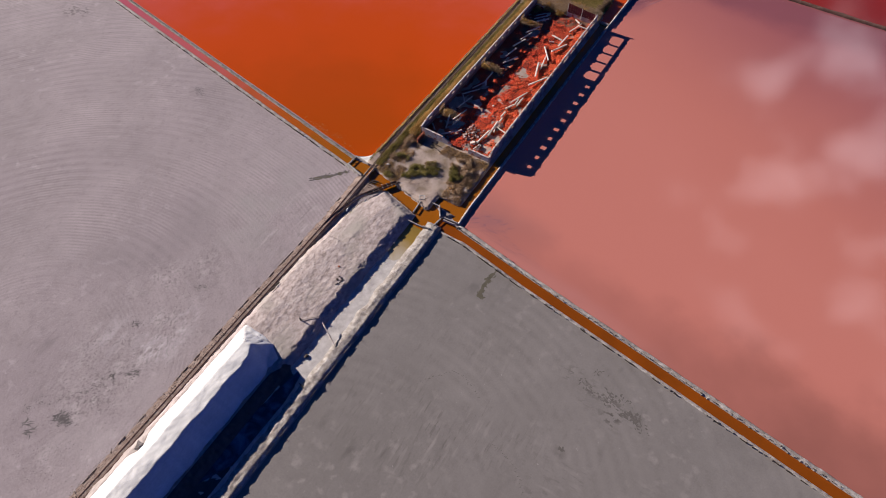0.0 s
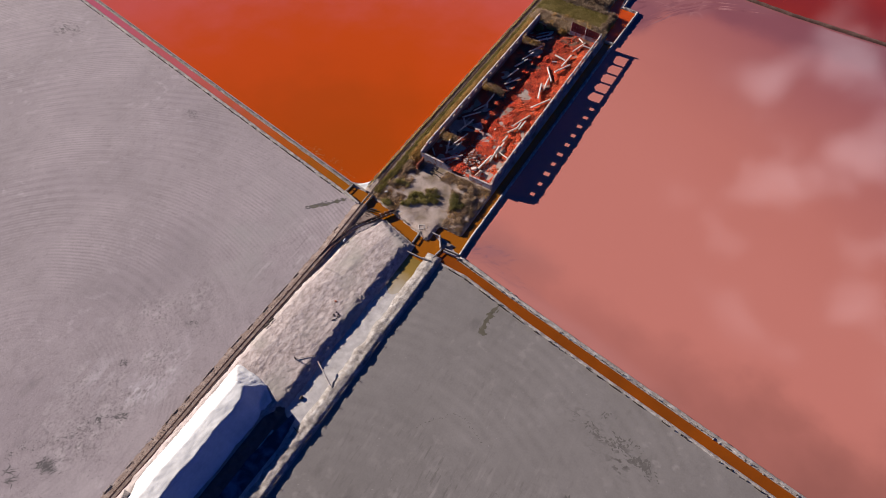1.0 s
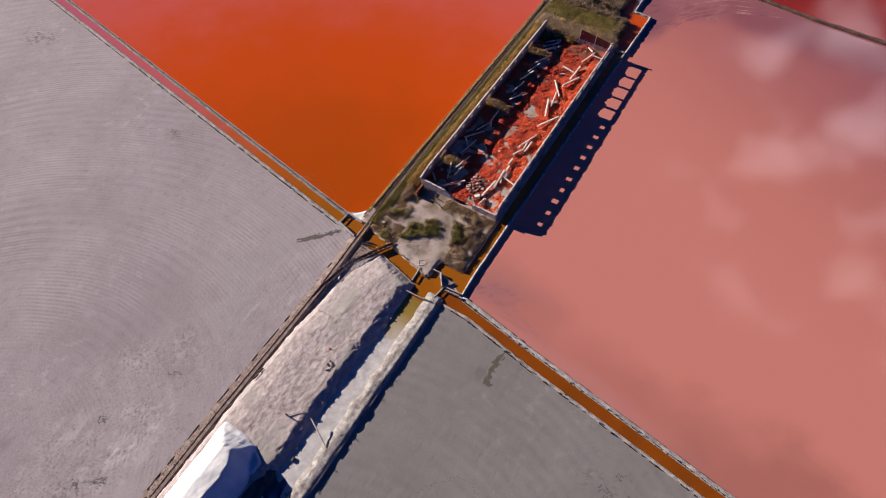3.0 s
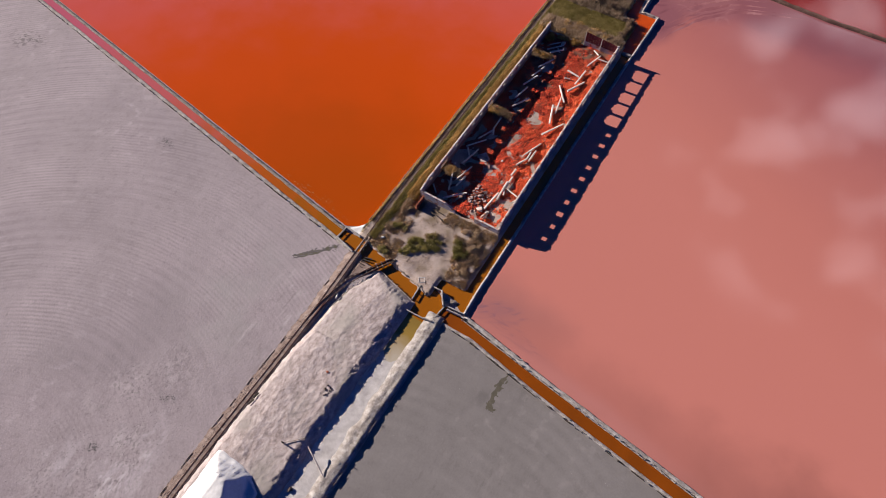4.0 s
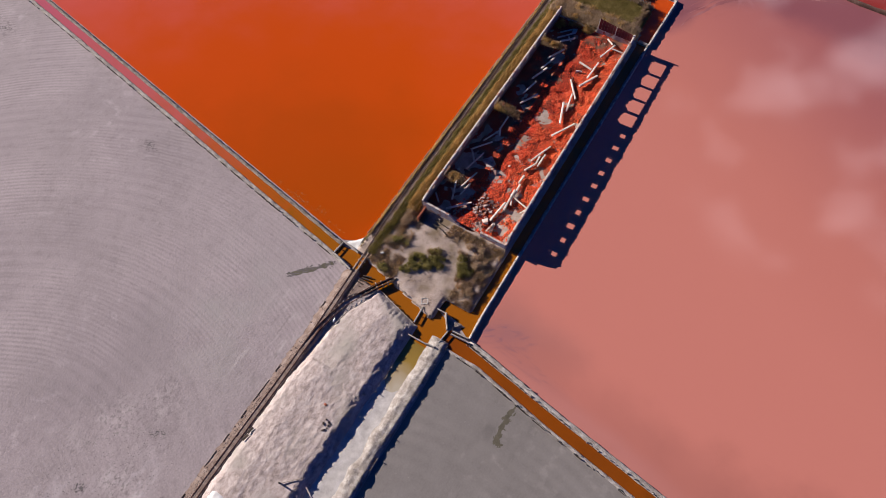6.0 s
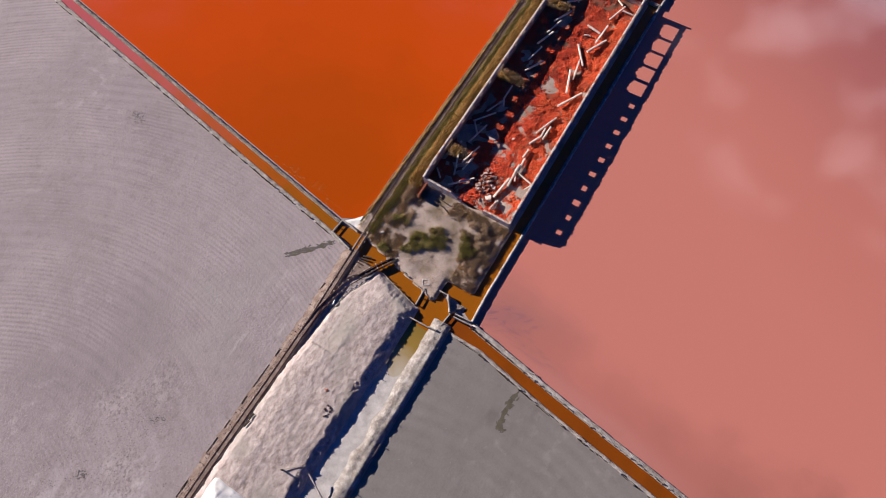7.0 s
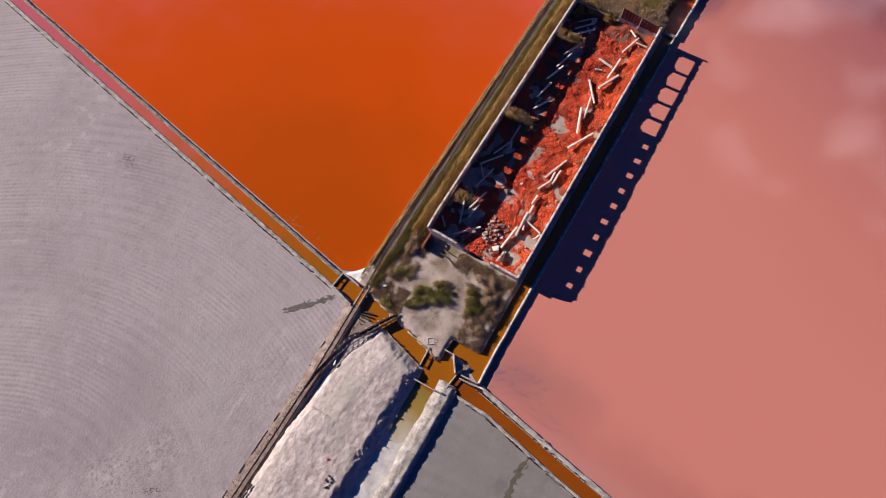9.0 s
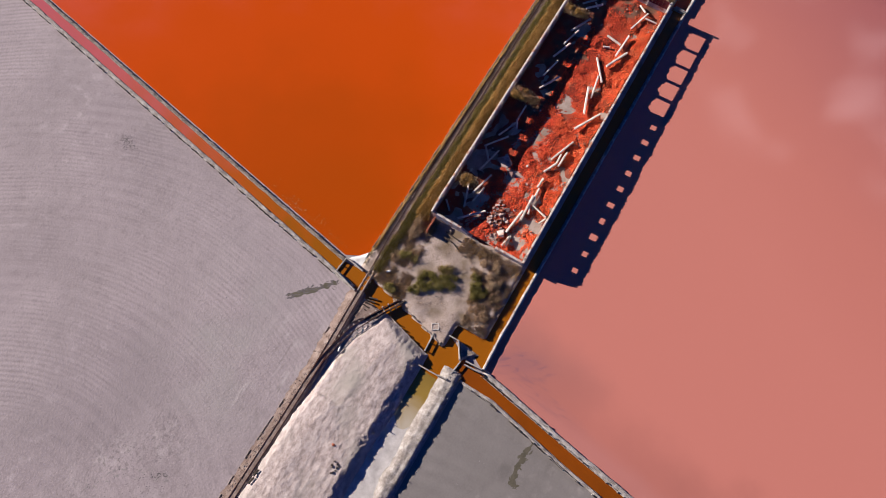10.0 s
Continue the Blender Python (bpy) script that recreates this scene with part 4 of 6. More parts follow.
def pierced_wall(name, axis, fixed, a, b, z0, topf, openings, material, thick, label="", step=0.3, rows=13):
    """A wall along an axis with openings (from, to, low, high) cut through it and a broken, uneven top."""
    cuts = sorted(set([a, b] + [v for o in openings for v in o[:2] if a < v < b]))
    us = []
    for p, q in zip(cuts, cuts[1:]):
        us += span(p, q, step)[:-1]
    us.append(b)
    zs = sorted(set([z0, max(z0, 0.9)] + [v for o in openings for v in o[2:]]))
    bm = bmesh.new()
    cache = {}

    def vert(i, j, s):
        if (i, j, s) not in cache:
            u = us[i]
            z = topf(u) if j == len(zs) else min(zs[j], topf(u) - 0.01 * (len(zs) - j))
            w = fixed + s * thick / 2
            cache[(i, j, s)] = bm.verts.new((w, u, z) if axis == "y" else (u, w, z))
        return cache[(i, j, s)]

    def solid(i, j):
        if not (0 <= i < len(us) - 1 and 0 <= j < len(zs)):
            return False
        u = (us[i] + us[i + 1]) / 2
        lo = zs[j]
        hi = zs[j + 1] if j + 1 < len(zs) else 99
        return not any(o[0] < u < o[1] and lo >= o[2] - 1e-6 and hi <= o[3] + 1e-6 for o in openings)

    for i in range(len(us) - 1):
        for j in range(len(zs)):
            if not solid(i, j):
                continue
            for s in (-1, 1):
                bm.faces.new((vert(i, j, s), vert(i + 1, j, s), vert(i + 1, j + 1, s), vert(i, j + 1, s)))
            for (di, dj, p, q) in ((-1, 0, (i, j), (i, j + 1)), (1, 0, (i + 1, j), (i + 1, j + 1)), (0, -1, (i, j), (i + 1, j)), (0, 1, (i, j + 1), (i + 1, j + 1))):
                if not solid(i + di, j + dj):
                    bm.faces.new((vert(*p, -1), vert(*q, -1), vert(*q, 1), vert(*p, 1)))
    bmesh.ops.recalc_face_normals(bm, faces=bm.faces)
    return part(name, bm, material, ruin, label)


WIN = [2.9, 5.6, 8.3, 11.0, 13.7, 16.5, 19.2, 22.0, 24.8, 27.5]
BIG = [(29.8, 32.3), (32.9, 35.5), (36.0, 38.7), (39.2, 41.9), (42.4, 45.3)]


def uneven(base, amp, seed):
    return lambda u: base + amp * fbm(u, seed, 0.8, seed) + 0.5 * amp * fbm(u, seed, 3.0, seed)


east_open = [(y - R.uniform(0.34, 0.46), y + R.uniform(0.34, 0.46), 1.98 + R.uniform(-.07, .07), 2.34 + R.uniform(-.05, .035)) for y in WIN]
for p, q in BIG:                              # ragged lower edges where the panes fell out
    for k in range(10):
        east_open.append((p + (q - p) * k / 10, p + (q - p) * (k + 1) / 10, 1.46 + 0.11 * abs(k / 4.5 - 1) ** 3 + 0.09 * fbm(p + k * 0.25, 0, 1.5, 3), 2.39))
DOORS = (6.9, 22.6, 39.4)
west_low = [(y - 1.05, y + 1.05, 0.2, 1.3) for y in DOORS]
west_high = [(y - 0.45, y + 0.45, 1.86, 2.34) for y in WIN + [30.3, 33.2, 36.0, 38.7] if min(abs(y - d) for d in DOORS) > 1.55]
west_high += [(y - 1.05, y + 1.05, 1.3, 2.1) for y in DOORS]


def east_top(u):
    return uneven(TOP, 0.07, 3.1)(u) - (1.0 if u < 0.3 else 0.45 if u < 0.75 else 0.12 if u < 1.4 else 0.0)


def west_top(u):
    return uneven(TOP, 0.05, 7.7)(u) - 0.5 * max(0.0, 1 - u / 2.5)


def south_west_top(u):
    return 1.95 - 0.05 * u - 0.5 * max(0.0, u - 4.5) + 0.05 * fbm(u, 0, 1.2, 2)


def south_east_top(u):
    return 1.42 + 0.05 * fbm(u, 0, 1.2, 5)


pierced_wall("wall_east", "y", BX1 - WT / 2, BY0, BY1, -0.03, east_top, east_open, M_LIMEWALL, WT, "weathered wall with a pale coping, a row of small high openings and a broken frame")
# lower band of the west wall, darker than the walling above it
pierced_wall("wall_west_base", "y", BX0 + WT / 2, BY0, BY1, 0.2, lambda u: 1.3, west_low, M_WALL, WT, "dark lower walling with gaps for doors")
pierced_wall("wall_west", "y", BX0 + WT / 2, BY0, BY1, 1.3, west_top, west_high, M_LIMEWALL, WT, "limewashed wall with crumbling pale coping and small openings")
pierced_wall("wall_south", "x", BY0 + WT / 2, BX0 + WT, 6.2, 0.2, south_west_top, [], M_PLASTER, WT, "broken pale gable wall stub")
pierced_wall("wall_south", "x", BY0 + WT / 2, 9.7, BX1 - WT, 0.2, south_east_top, [], M_PLASTER, WT, "broken pale gable wall stub")
pierced_wall("wall_north", "x", BY1 - WT / 2, 7.4, BX1 - WT, 0.2, lambda u: 1.4 + 0.06 * fbm(u, 0, 0.9, 8), [], M_PLASTER, WT, "pale plinth of the end wall")
pierced_wall("wall_north", "x", BY1 - WT / 2, BX0 + WT, 4.2, 0.2, lambda u: 0.9 + 0.25 * fbm(u, 0, 0.9, 8) - 0.08 * u, [], M_PLASTER, WT, "low overgrown remains of the end wall")


def floor_h(x, y):
    ramp = 0.35 + 0.004 * y
    return ramp + 0.22 * fbm(x, y, 0.32, 3.0) + 0.10 * fbm(x, y, 1.1, 6.0)


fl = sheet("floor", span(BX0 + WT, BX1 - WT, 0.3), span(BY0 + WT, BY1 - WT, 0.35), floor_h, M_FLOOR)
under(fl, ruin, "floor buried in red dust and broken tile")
th = put_mesh("threshold", [(6.2, -0.05, 0.3), (9.7, -0.05, 0.3), (9.7, WT + .1, 0.42), (6.2, WT + .1, 0.42), (6.2, -.05, .1), (9.7, -.05, .1)], [(0, 1, 2, 3), (4, 5, 1, 0)], M_FLOOR)
under(th, ruin)

# fallen roof tiles
def tile_rows(n, rnd):
    rows = []
    while len(rows) < n:
        x, y = rnd.uniform(0.5, 13.5), rnd.uniform(0.5, 46.0)
        # few tiles by the west wall; thinned further to deepen the floor's shade there
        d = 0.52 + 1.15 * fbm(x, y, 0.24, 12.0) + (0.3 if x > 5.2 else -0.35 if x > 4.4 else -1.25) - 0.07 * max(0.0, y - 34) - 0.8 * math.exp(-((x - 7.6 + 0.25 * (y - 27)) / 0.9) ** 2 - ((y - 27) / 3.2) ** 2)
        if rnd.random() > d:
            continue
        s = rnd.uniform(0.5, 1.2)
        s *= 0.40
        rows.append(((x, y, floor_h(x, y) + rnd.uniform(0.0, 0.07)), (0.34 * s, 0.2 * s, 0.03), rot(rnd.gauss(0, 11), rnd.gauss(0, 11), rnd.uniform(0, 360))))
    return rows


fallen = tile_rows(60000, R)
fresh = [R.random() < 0.75 * max(0.0, min(1.0, (r[0][0] - 7.5) / 5.0 + 0.6 * fbm(r[0][0], r[0][1], 0.3, 31.0))) for r in fallen]
for m, want, label in ((M_TILE, False, "heaps of broken dull red clay roof tile"), (M_FRESHTILE, True, "scattered bright orange breaks of clay roof tile")):
    tiles = many_boxes("tile_rubble", [r for r, q in zip(fallen, fresh) if q == want], m)
    under(tiles, ruin, label)["kind"] = "stuff"

# half of the end gable still stands, clad in maroon sheet metal
def gable_top(x):
    return 2.72 + (BX1 - x) * 0.11


for k in range(2):
    x0 = 7.5 + 3.1 * k
    panel = new("metal_panel")
    panel.parent = ruin
    panel["label"] = "maroon sheet-metal gable panel"
    for c in range(6):
        xa, xb = x0 + 0.517 * c, x0 + 0.517 * (c + 1) - 0.03
        bm = bmesh.new()
        vs = [bm.verts.new((x, y, z)) for y in (BY1 - 0.2, BY1 - 0.16) for x, z in ((xa, 1.35), (xb, 1.35), (xb, gable_top(xb)), (xa, gable_top(xa)))]
        for f in ((0, 1, 2, 3), (7, 6, 5, 4), (0, 4, 5, 1), (1, 5, 6, 2), (2, 6, 7, 3), (3, 7, 4, 0)):
            bm.faces.new([vs[q] for q in f])
        part("sheet", bm, M_REDGATE, panel)
    for z in (1.45, 2.2):
        bm = bmesh.new()
        box(bm, (3.1, 0.07, 0.09), pose(x0 + 1.55, BY1 - 0.25, z), bevel=0.012)
        part("rail", bm, M_REDGATE, panel)
for x in (7.42, 10.6, 13.65):
    bm = bmesh.new()
    z1 = gable_top(x) + 0.05
    box(bm, (0.13, 0.13, z1 - 0.3), pose(x, BY1 - 0.29, 0.3 + (z1 - 0.3) / 2), bevel=0.015)
    part("post", bm, M_STONE, ruin)

bm = bmesh.new()
box(bm, (0.3, 0.3, 2.75), pose(BX1 - WT / 2, BY1 - 0.16, 1.5), bevel=0.03)
part("corner_post", bm, M_PLASTER, ruin)

# broken brick course left along the wall tops
def top_course(axis, fixed, a, b, topf, rnd):
    rows = []
    u = a
    while u < b:
        n = rnd.uniform(0.2, 0.3)
        for side in (-1, 1):
            if rnd.random() < 0.2:
                h = rnd.uniform(0.04, 0.085)
                c, w = u + n / 2, fixed + side * WT * 0.24 + rnd.uniform(-.02, .02)
                p = (w, c, topf(c) + h / 2 - 0.03) if axis == "y" else (c, w, topf(c) + h / 2 - 0.03)
                rows.append((p, (n * 0.92, WT * 0.46, h), rot(rnd.uniform(-4, 4), rnd.uniform(-4, 4), (90 if axis == "y" else 0) + rnd.uniform(-6, 6))))
        u += n
    bare = [fbm(k, 0, 0.07, fixed) > 0.1 or rnd.random() < 0.2 for k in range(len(rows))]
    for m, part_rows in ((M_PLASTER, [r for r, q in zip(rows, bare) if not q]), (M_RUBBLE, [r for r, q in zip(rows, bare) if q])):
        o = many_boxes("brick_course", part_rows, m)
        o["kind"] = "stuff"
        under(o, ruin)


def coping(axis, fixed, a, b, topf):
    """The pale mortar capping left along a wall top."""
    verts, faces = [], []
    us = span(a, b, 0.3)
    for u in us:
        h = topf(u)
        w0, w1 = WT / 2 + 0.03 + 0.025 * fbm(u, fixed, 1.7, 2), WT / 2 + 0.03 + 0.025 * fbm(u, fixed, 1.7, 7)
        for w, z in ((-w0, h - 0.05), (-w0, h + 0.012), (-w0 * 0.5, h + 0.045), (w1 * 0.5, h + 0.045), (w1, h + 0.012), (w1, h - 0.05)):
            verts.append((fixed + w, u, z) if axis == "y" else (u, fixed + w, z))
    for i in range(len(us) - 1):
        for j in range(5):
            p = 6 * i + j
            faces.append((p, p + 6, p + 7, p + 1) if axis == "y" else (p, p + 1, p + 7, p + 6))
    faces += [tuple(range(6)), tuple(range(len(verts) - 6, len(verts)))]
    under(put_mesh("wall_coping", verts, faces, M_PLASTER), ruin, "pale crumbling mortar coping")


coping("y", BX1 - WT / 2, BY0, BY1 - 0.4, east_top)
coping("y", BX0 + WT / 2, BY0, BY1, west_top)
coping("x", BY0 + WT / 2, BX0 + WT + 0.03, 4.5, south_west_top)
coping("x", BY0 + WT / 2, 9.72, BX1 - WT - 0.03, south_east_top)
top_course("y", BX1 - WT / 2, BY0, BY1 - 0.4, east_top, R)
top_course("y", BX0 + WT / 2, BY0, BY1, west_top, R)
top_course("x", BY0 + WT / 2, BX0 + WT, 4.5, south_west_top, R)
top_course("x", BY0 + WT / 2, 9.8, BX1 - WT, south_east_top, R)

# low brick wing wall outside the door, brick by brick
wing = new("brick_wing_wall")
wing.location = (0.75, -1.3, 0.36)
tagged(wing, "low crumbling red brick wall stub outside the ruin", "wall")
bm = bmesh.new()
box(bm, (0.11, 0.235, 0.07), Matrix.Identity(4), bevel=0.006)
brick_me = bpy.data.meshes.new("brick")
bm.to_mesh(brick_me)
bm.free()
brick_me.materials.append(M_BRICK)
for c in range(13):
    for k in range(9):
        if c > 8 and R.random() < 0.12 * (c - 8):
            continue
        for w in (-1, 1):
            o = new("brick", brick_me)
            o.parent = wing
            o.location = (w * 0.06 + R.uniform(-.006, .006), -1.0 + 0.25 * k + (0.12 if c % 2 else 0), 0.02 + c * 0.078)

# ---------------------------------------------------------------- fallen roof timbers
def lay(x0, y0, x1, y1, rnd, label, w=0.24, group="fallen roof timbers"):
    z0, z1 = floor_h(x0, y0), floor_h(x1, y1)
    m = max(floor_h((x0 + x1) / 2, (y0 + y1) / 2) - (z0 + z1) / 2, 0.0)
    ww = w * rnd.uniform(0.85, 1.15)
    lift = 0.09 + ww / 2 + m + rnd.uniform(0, 0.12)
    return timber("roof_timber", (x0, y0, z0 + lift), (x1, y1, z1 + lift), ww, ww * rnd.uniform(0.7, 1.0), M_BEAM, rnd, label, "beam", group, bend=rnd.uniform(-.03, .03))


SUNLIT = [
    (10.4, 40.8, 11.5, 44.5), (9.8, 45.3, 11.0, 44.5), (11.5, 43.4, 13.3, 43.5), (7.9, 37.8, 10.3, 37.3), (8.2, 35.9, 9.1, 36.3), (10.7, 39.4, 10.5, 35.2),
    (10.1, 32.9, 11.7, 36.6), (8.3, 33.5, 10.7, 30.2), (9.8, 31.0, 10.5, 27.1), (9.4, 28.5, 10.8, 24.1), (12.8, 25.4, 10.7, 21.4), (11.5, 19.5, 10.1, 15.7),
    (11.5, 17.6, 11.4, 15.1), (10.9, 16.9, 11.0, 15.4), (11.0, 15.4, 10.1, 13.4), (10.5, 12.4, 10.4, 10.8), (10.7, 10.8, 10.8, 8.4), (10.5, 9.4, 10.7, 5.5),
    (10.6, 8.3, 11.2, 6.7), (11.1, 8.2, 13.4, 7.5), (13.0, 6.3, 13.5, 7.4), (10.3, 6.8, 9.8, 3.0), (10.6, 2.9, 10.7, 1.3)]
WESTSIDE = [
    (4.4, 39.2, 2.9, 35.9), (3.8, 36.7, 3.0, 33.1), (3.8, 33.8, 2.7, 30.5), (3.6, 30.1, 2.9, 27.0), (5.0, 27.9, 3.4, 24.8), (3.8, 42.4, 4.6, 41.4),
    (3.2, 13.0, 2.3, 9.1), (4.1, 9.2, 3.2, 5.7), (4.2, 7.1, 3.8, 4.7), (2.1, 6.5, 3.2, 3.3), (6.0, 4.2, 3.3, 1.4), (0.6, 3.0, 1.8, 1.8),
    (1.1, 12.7, 3.3, 15.7), (1.2, 12.8, 2.7, 11.0), (3.1, 21.2, 3.1, 18.4), (3.1, 18.5, 3.7, 17.3), (3.1, 18.1, 2.0, 15.1), (2.2, 41.2, 4.4, 43.6), (3.0, 40.6, 4.9, 42.4), (2.0, 42.6, 3.6, 44.2)]
for k, b in enumerate(SUNLIT):
    n = math.hypot(b[2] - b[0], b[3] - b[1])
    lay(*b, R, "long bleached roof beam lying on broken tiles" if n > 3 else "short bleached stump of roof beam on broken tiles", w=0.28 if n > 3 else 0.26)
for b in WESTSIDE:
    lay(*b, R, "grey weathered roof beam lying in the wall's shade", w=0.26)

# broken masonry inside the doorway and elsewhere
for x, y, sx, sy, sz in ((4.8, 43.0, 1.2, 0.9, 0.22), (4.8, 12.0, 1.7, 1.9, 0.3), (6.3, 10.8, 0.8, 0.7, 0.35)):
    block("masonry_slab", x, y, floor_h(x, y), sx, sy, sz, M_RUBBLE, R, "flat broken slab of pale masonry on the rubble", "slab", "masonry debris")
block("masonry_slab", 4.1, 44.2, floor_h(4.1, 44.2) + 0.15, 1.2, 0.9, 0.25, M_STONE, R, "pale square slab lying among weeds in the ruin", "slab", "masonry debris")
block("masonry_slab", 9.35, 2.4, floor_h(9.35, 2.4) + 0.2, 1.1, 0.9, 0.3, M_PLASTER, R, "flat broken slab of pale masonry on the rubble", "slab", "masonry debris")
for k in range(95):
    x, y = R.gauss(7.9, 1.0), R.gauss(4.2, 1.1)
    if not (1 < x < 13 and 0.7 < y < 8):
        continue
    s = R.uniform(0.2, 0.6)
    block("masonry_block", x, y, floor_h(x, y), s, s * R.uniform(0.6, 1), s * R.uniform(0.4, 0.8), R.choice((M_RUBBLE, M_RUBBLE, M_RUBBLE, M_BRICK)), R, "broken lump of brickwork and plaster in a heap", "rubble", "masonry debris")
for k in range(40):
    x, y = R.uniform(1, 13.2), R.uniform(1, 45)
    s = R.uniform(0.18, 0.42)
    block("masonry_block", x, y, floor_h(x, y), s, s * R.uniform(0.6, 1), s * 0.6, R.choice((M_RUBBLE, M_RUBBLE, M_PLASTER, M_BRICK)), R, "loose lump of broken wall on the floor", "rubble", "masonry debris")
timber("fallen_gable_piece", (10.3, 1.0, 0.9), (10.5, 2.6, 0.75), 0.3, 0.25, M_PLASTER, R, "pale broken piece of plastered frame leaning on rubble", "rubble")
# timber scraps outside the door
for a in ((2.9, -1.0, 5.0, -1.2), (3.0, -1.7, 4.4, -1.9), (4.8, -2.0, 5.5, -2.3)):
    timber("board", (a[0], a[1], 0.47), (a[2], a[3], 0.47), 0.16, 0.07, M_DARKWOOD, R, "dark weathered board lying in the yard", "board", "boards in the yard")

# ---------------------------------------------------------------- plants
def scatter(n, rnd, f, box4, seed=0.0, scale=0.5, cut=0.0):
    out = []
    x0, x1, y0, y1 = box4
    for _ in range(n * 6):
        x, y = rnd.uniform(x0, x1), rnd.uniform(y0, y1)
        if f(x, y) and fbm(x, y, scale, seed) > cut:
            out.append((x, y))
            if len(out) == n:
                break
    return out


def stuff(ob, label, category):
    return tagged(ob, label, category, "", "stuff")


outside = lambda x, y: yard_in(x, y) and not (-0.1 < x < 14.2 and -0.1 < y < 46.7)
stuff(blades("straw_grass", scatter(3600, R, outside, (-1.75, -0.1, -1, 50), cut=-9), M_STRAW, R, h=(0.25, 0.7), w=0.05, per=12, zf=yard_h), "tall straw-coloured dry grass along the ruin wall", "grass")
stuff(blades("track_grass", scatter(5000, R, lambda x, y: outside(x, y) and not -4.1 < x < -2.75, (-4.25, -1.6, -10.3, 72), cut=-9), M_GRASS, R, h=(0.1, 0.26), w=0.05, per=11, zf=yard_h), "short dull olive grass beside the track", "grass")
stuff(blades("green_grass", scatter(3600, R, outside, (-1.8, 13.6, 51.2, 56.3), cut=-9), M_GRASS, R, h=(0.15, 0.35), w=0.06, per=12, zf=yard_h), "strip of short green grass behind the ruin", "grass")
stuff(blades("straw_grass", scatter(1500, R, outside, (-2, 13.6, 46.9, 50.6), cut=-9), M_BROWNLEAF, R, h=(0.4, 1.0), w=0.06, per=12, zf=yard_h), "tall dry grass behind the ruin", "grass")
stuff(blades("verge_grass", scatter(1500, R, outside, (-4.3, -4.0, -8, 72), cut=-9), M_STRAW, R, h=(0.1, 0.3), w=0.05, per=10, spread=0.2, zf=yard_h), "fringe of straw-coloured grass at the pond's edge", "grass")
stuff(blades("track_weeds", scatter(4200, R, outside, (-4.1, -2.7, -8, 72), cut=-9), M_THICKET, R, h=(0.02, 0.07), w=0.05, per=10, spread=0.25, zf=yard_h), "low worn grass between the rails", "grass")
weedy = lambda x, y: outside(x, y) and (x > 10.6 + 0.25 * abs(y + 6) - 0.9 or y > -2.6 - 0.25 * abs(x - 10) * 0 and x > 5.5 or x < 1.6 and y > -8 or x < 2.6 and y < -8.5)
stuff(blades("yard_grass", scatter(900, R, weedy, (-2.4, 14.2, -14, -0.3), 9.0, 0.5, -0.1), M_STRAW, R, h=(0.04, 0.16), w=0.035, per=10, spread=0.3, zf=yard_h), "patchy withered grass on the yard", "grass")
stuff(blades("yard_grass", scatter(3000, R, weedy, (-2.4, 14.2, -14, -0.3), 15.0, 0.6, -0.15), M_BROWNLEAF, R, h=(0.04, 0.15), w=0.04, per=10, spread=0.3, zf=yard_h), "brown dead weeds on the yard", "grass")
stuff(blades("yard_grass", scatter(420, R, lambda x, y: outside(x, y) and not weedy(x, y), (-1, 13, -13, -1), 3.0, 0.7, 0.2), M_BROWNLEAF, R, h=(0.02, 0.07), w=0.03, per=7, spread=0.3, zf=yard_h), "sparse dead weeds on the trodden yard", "grass")

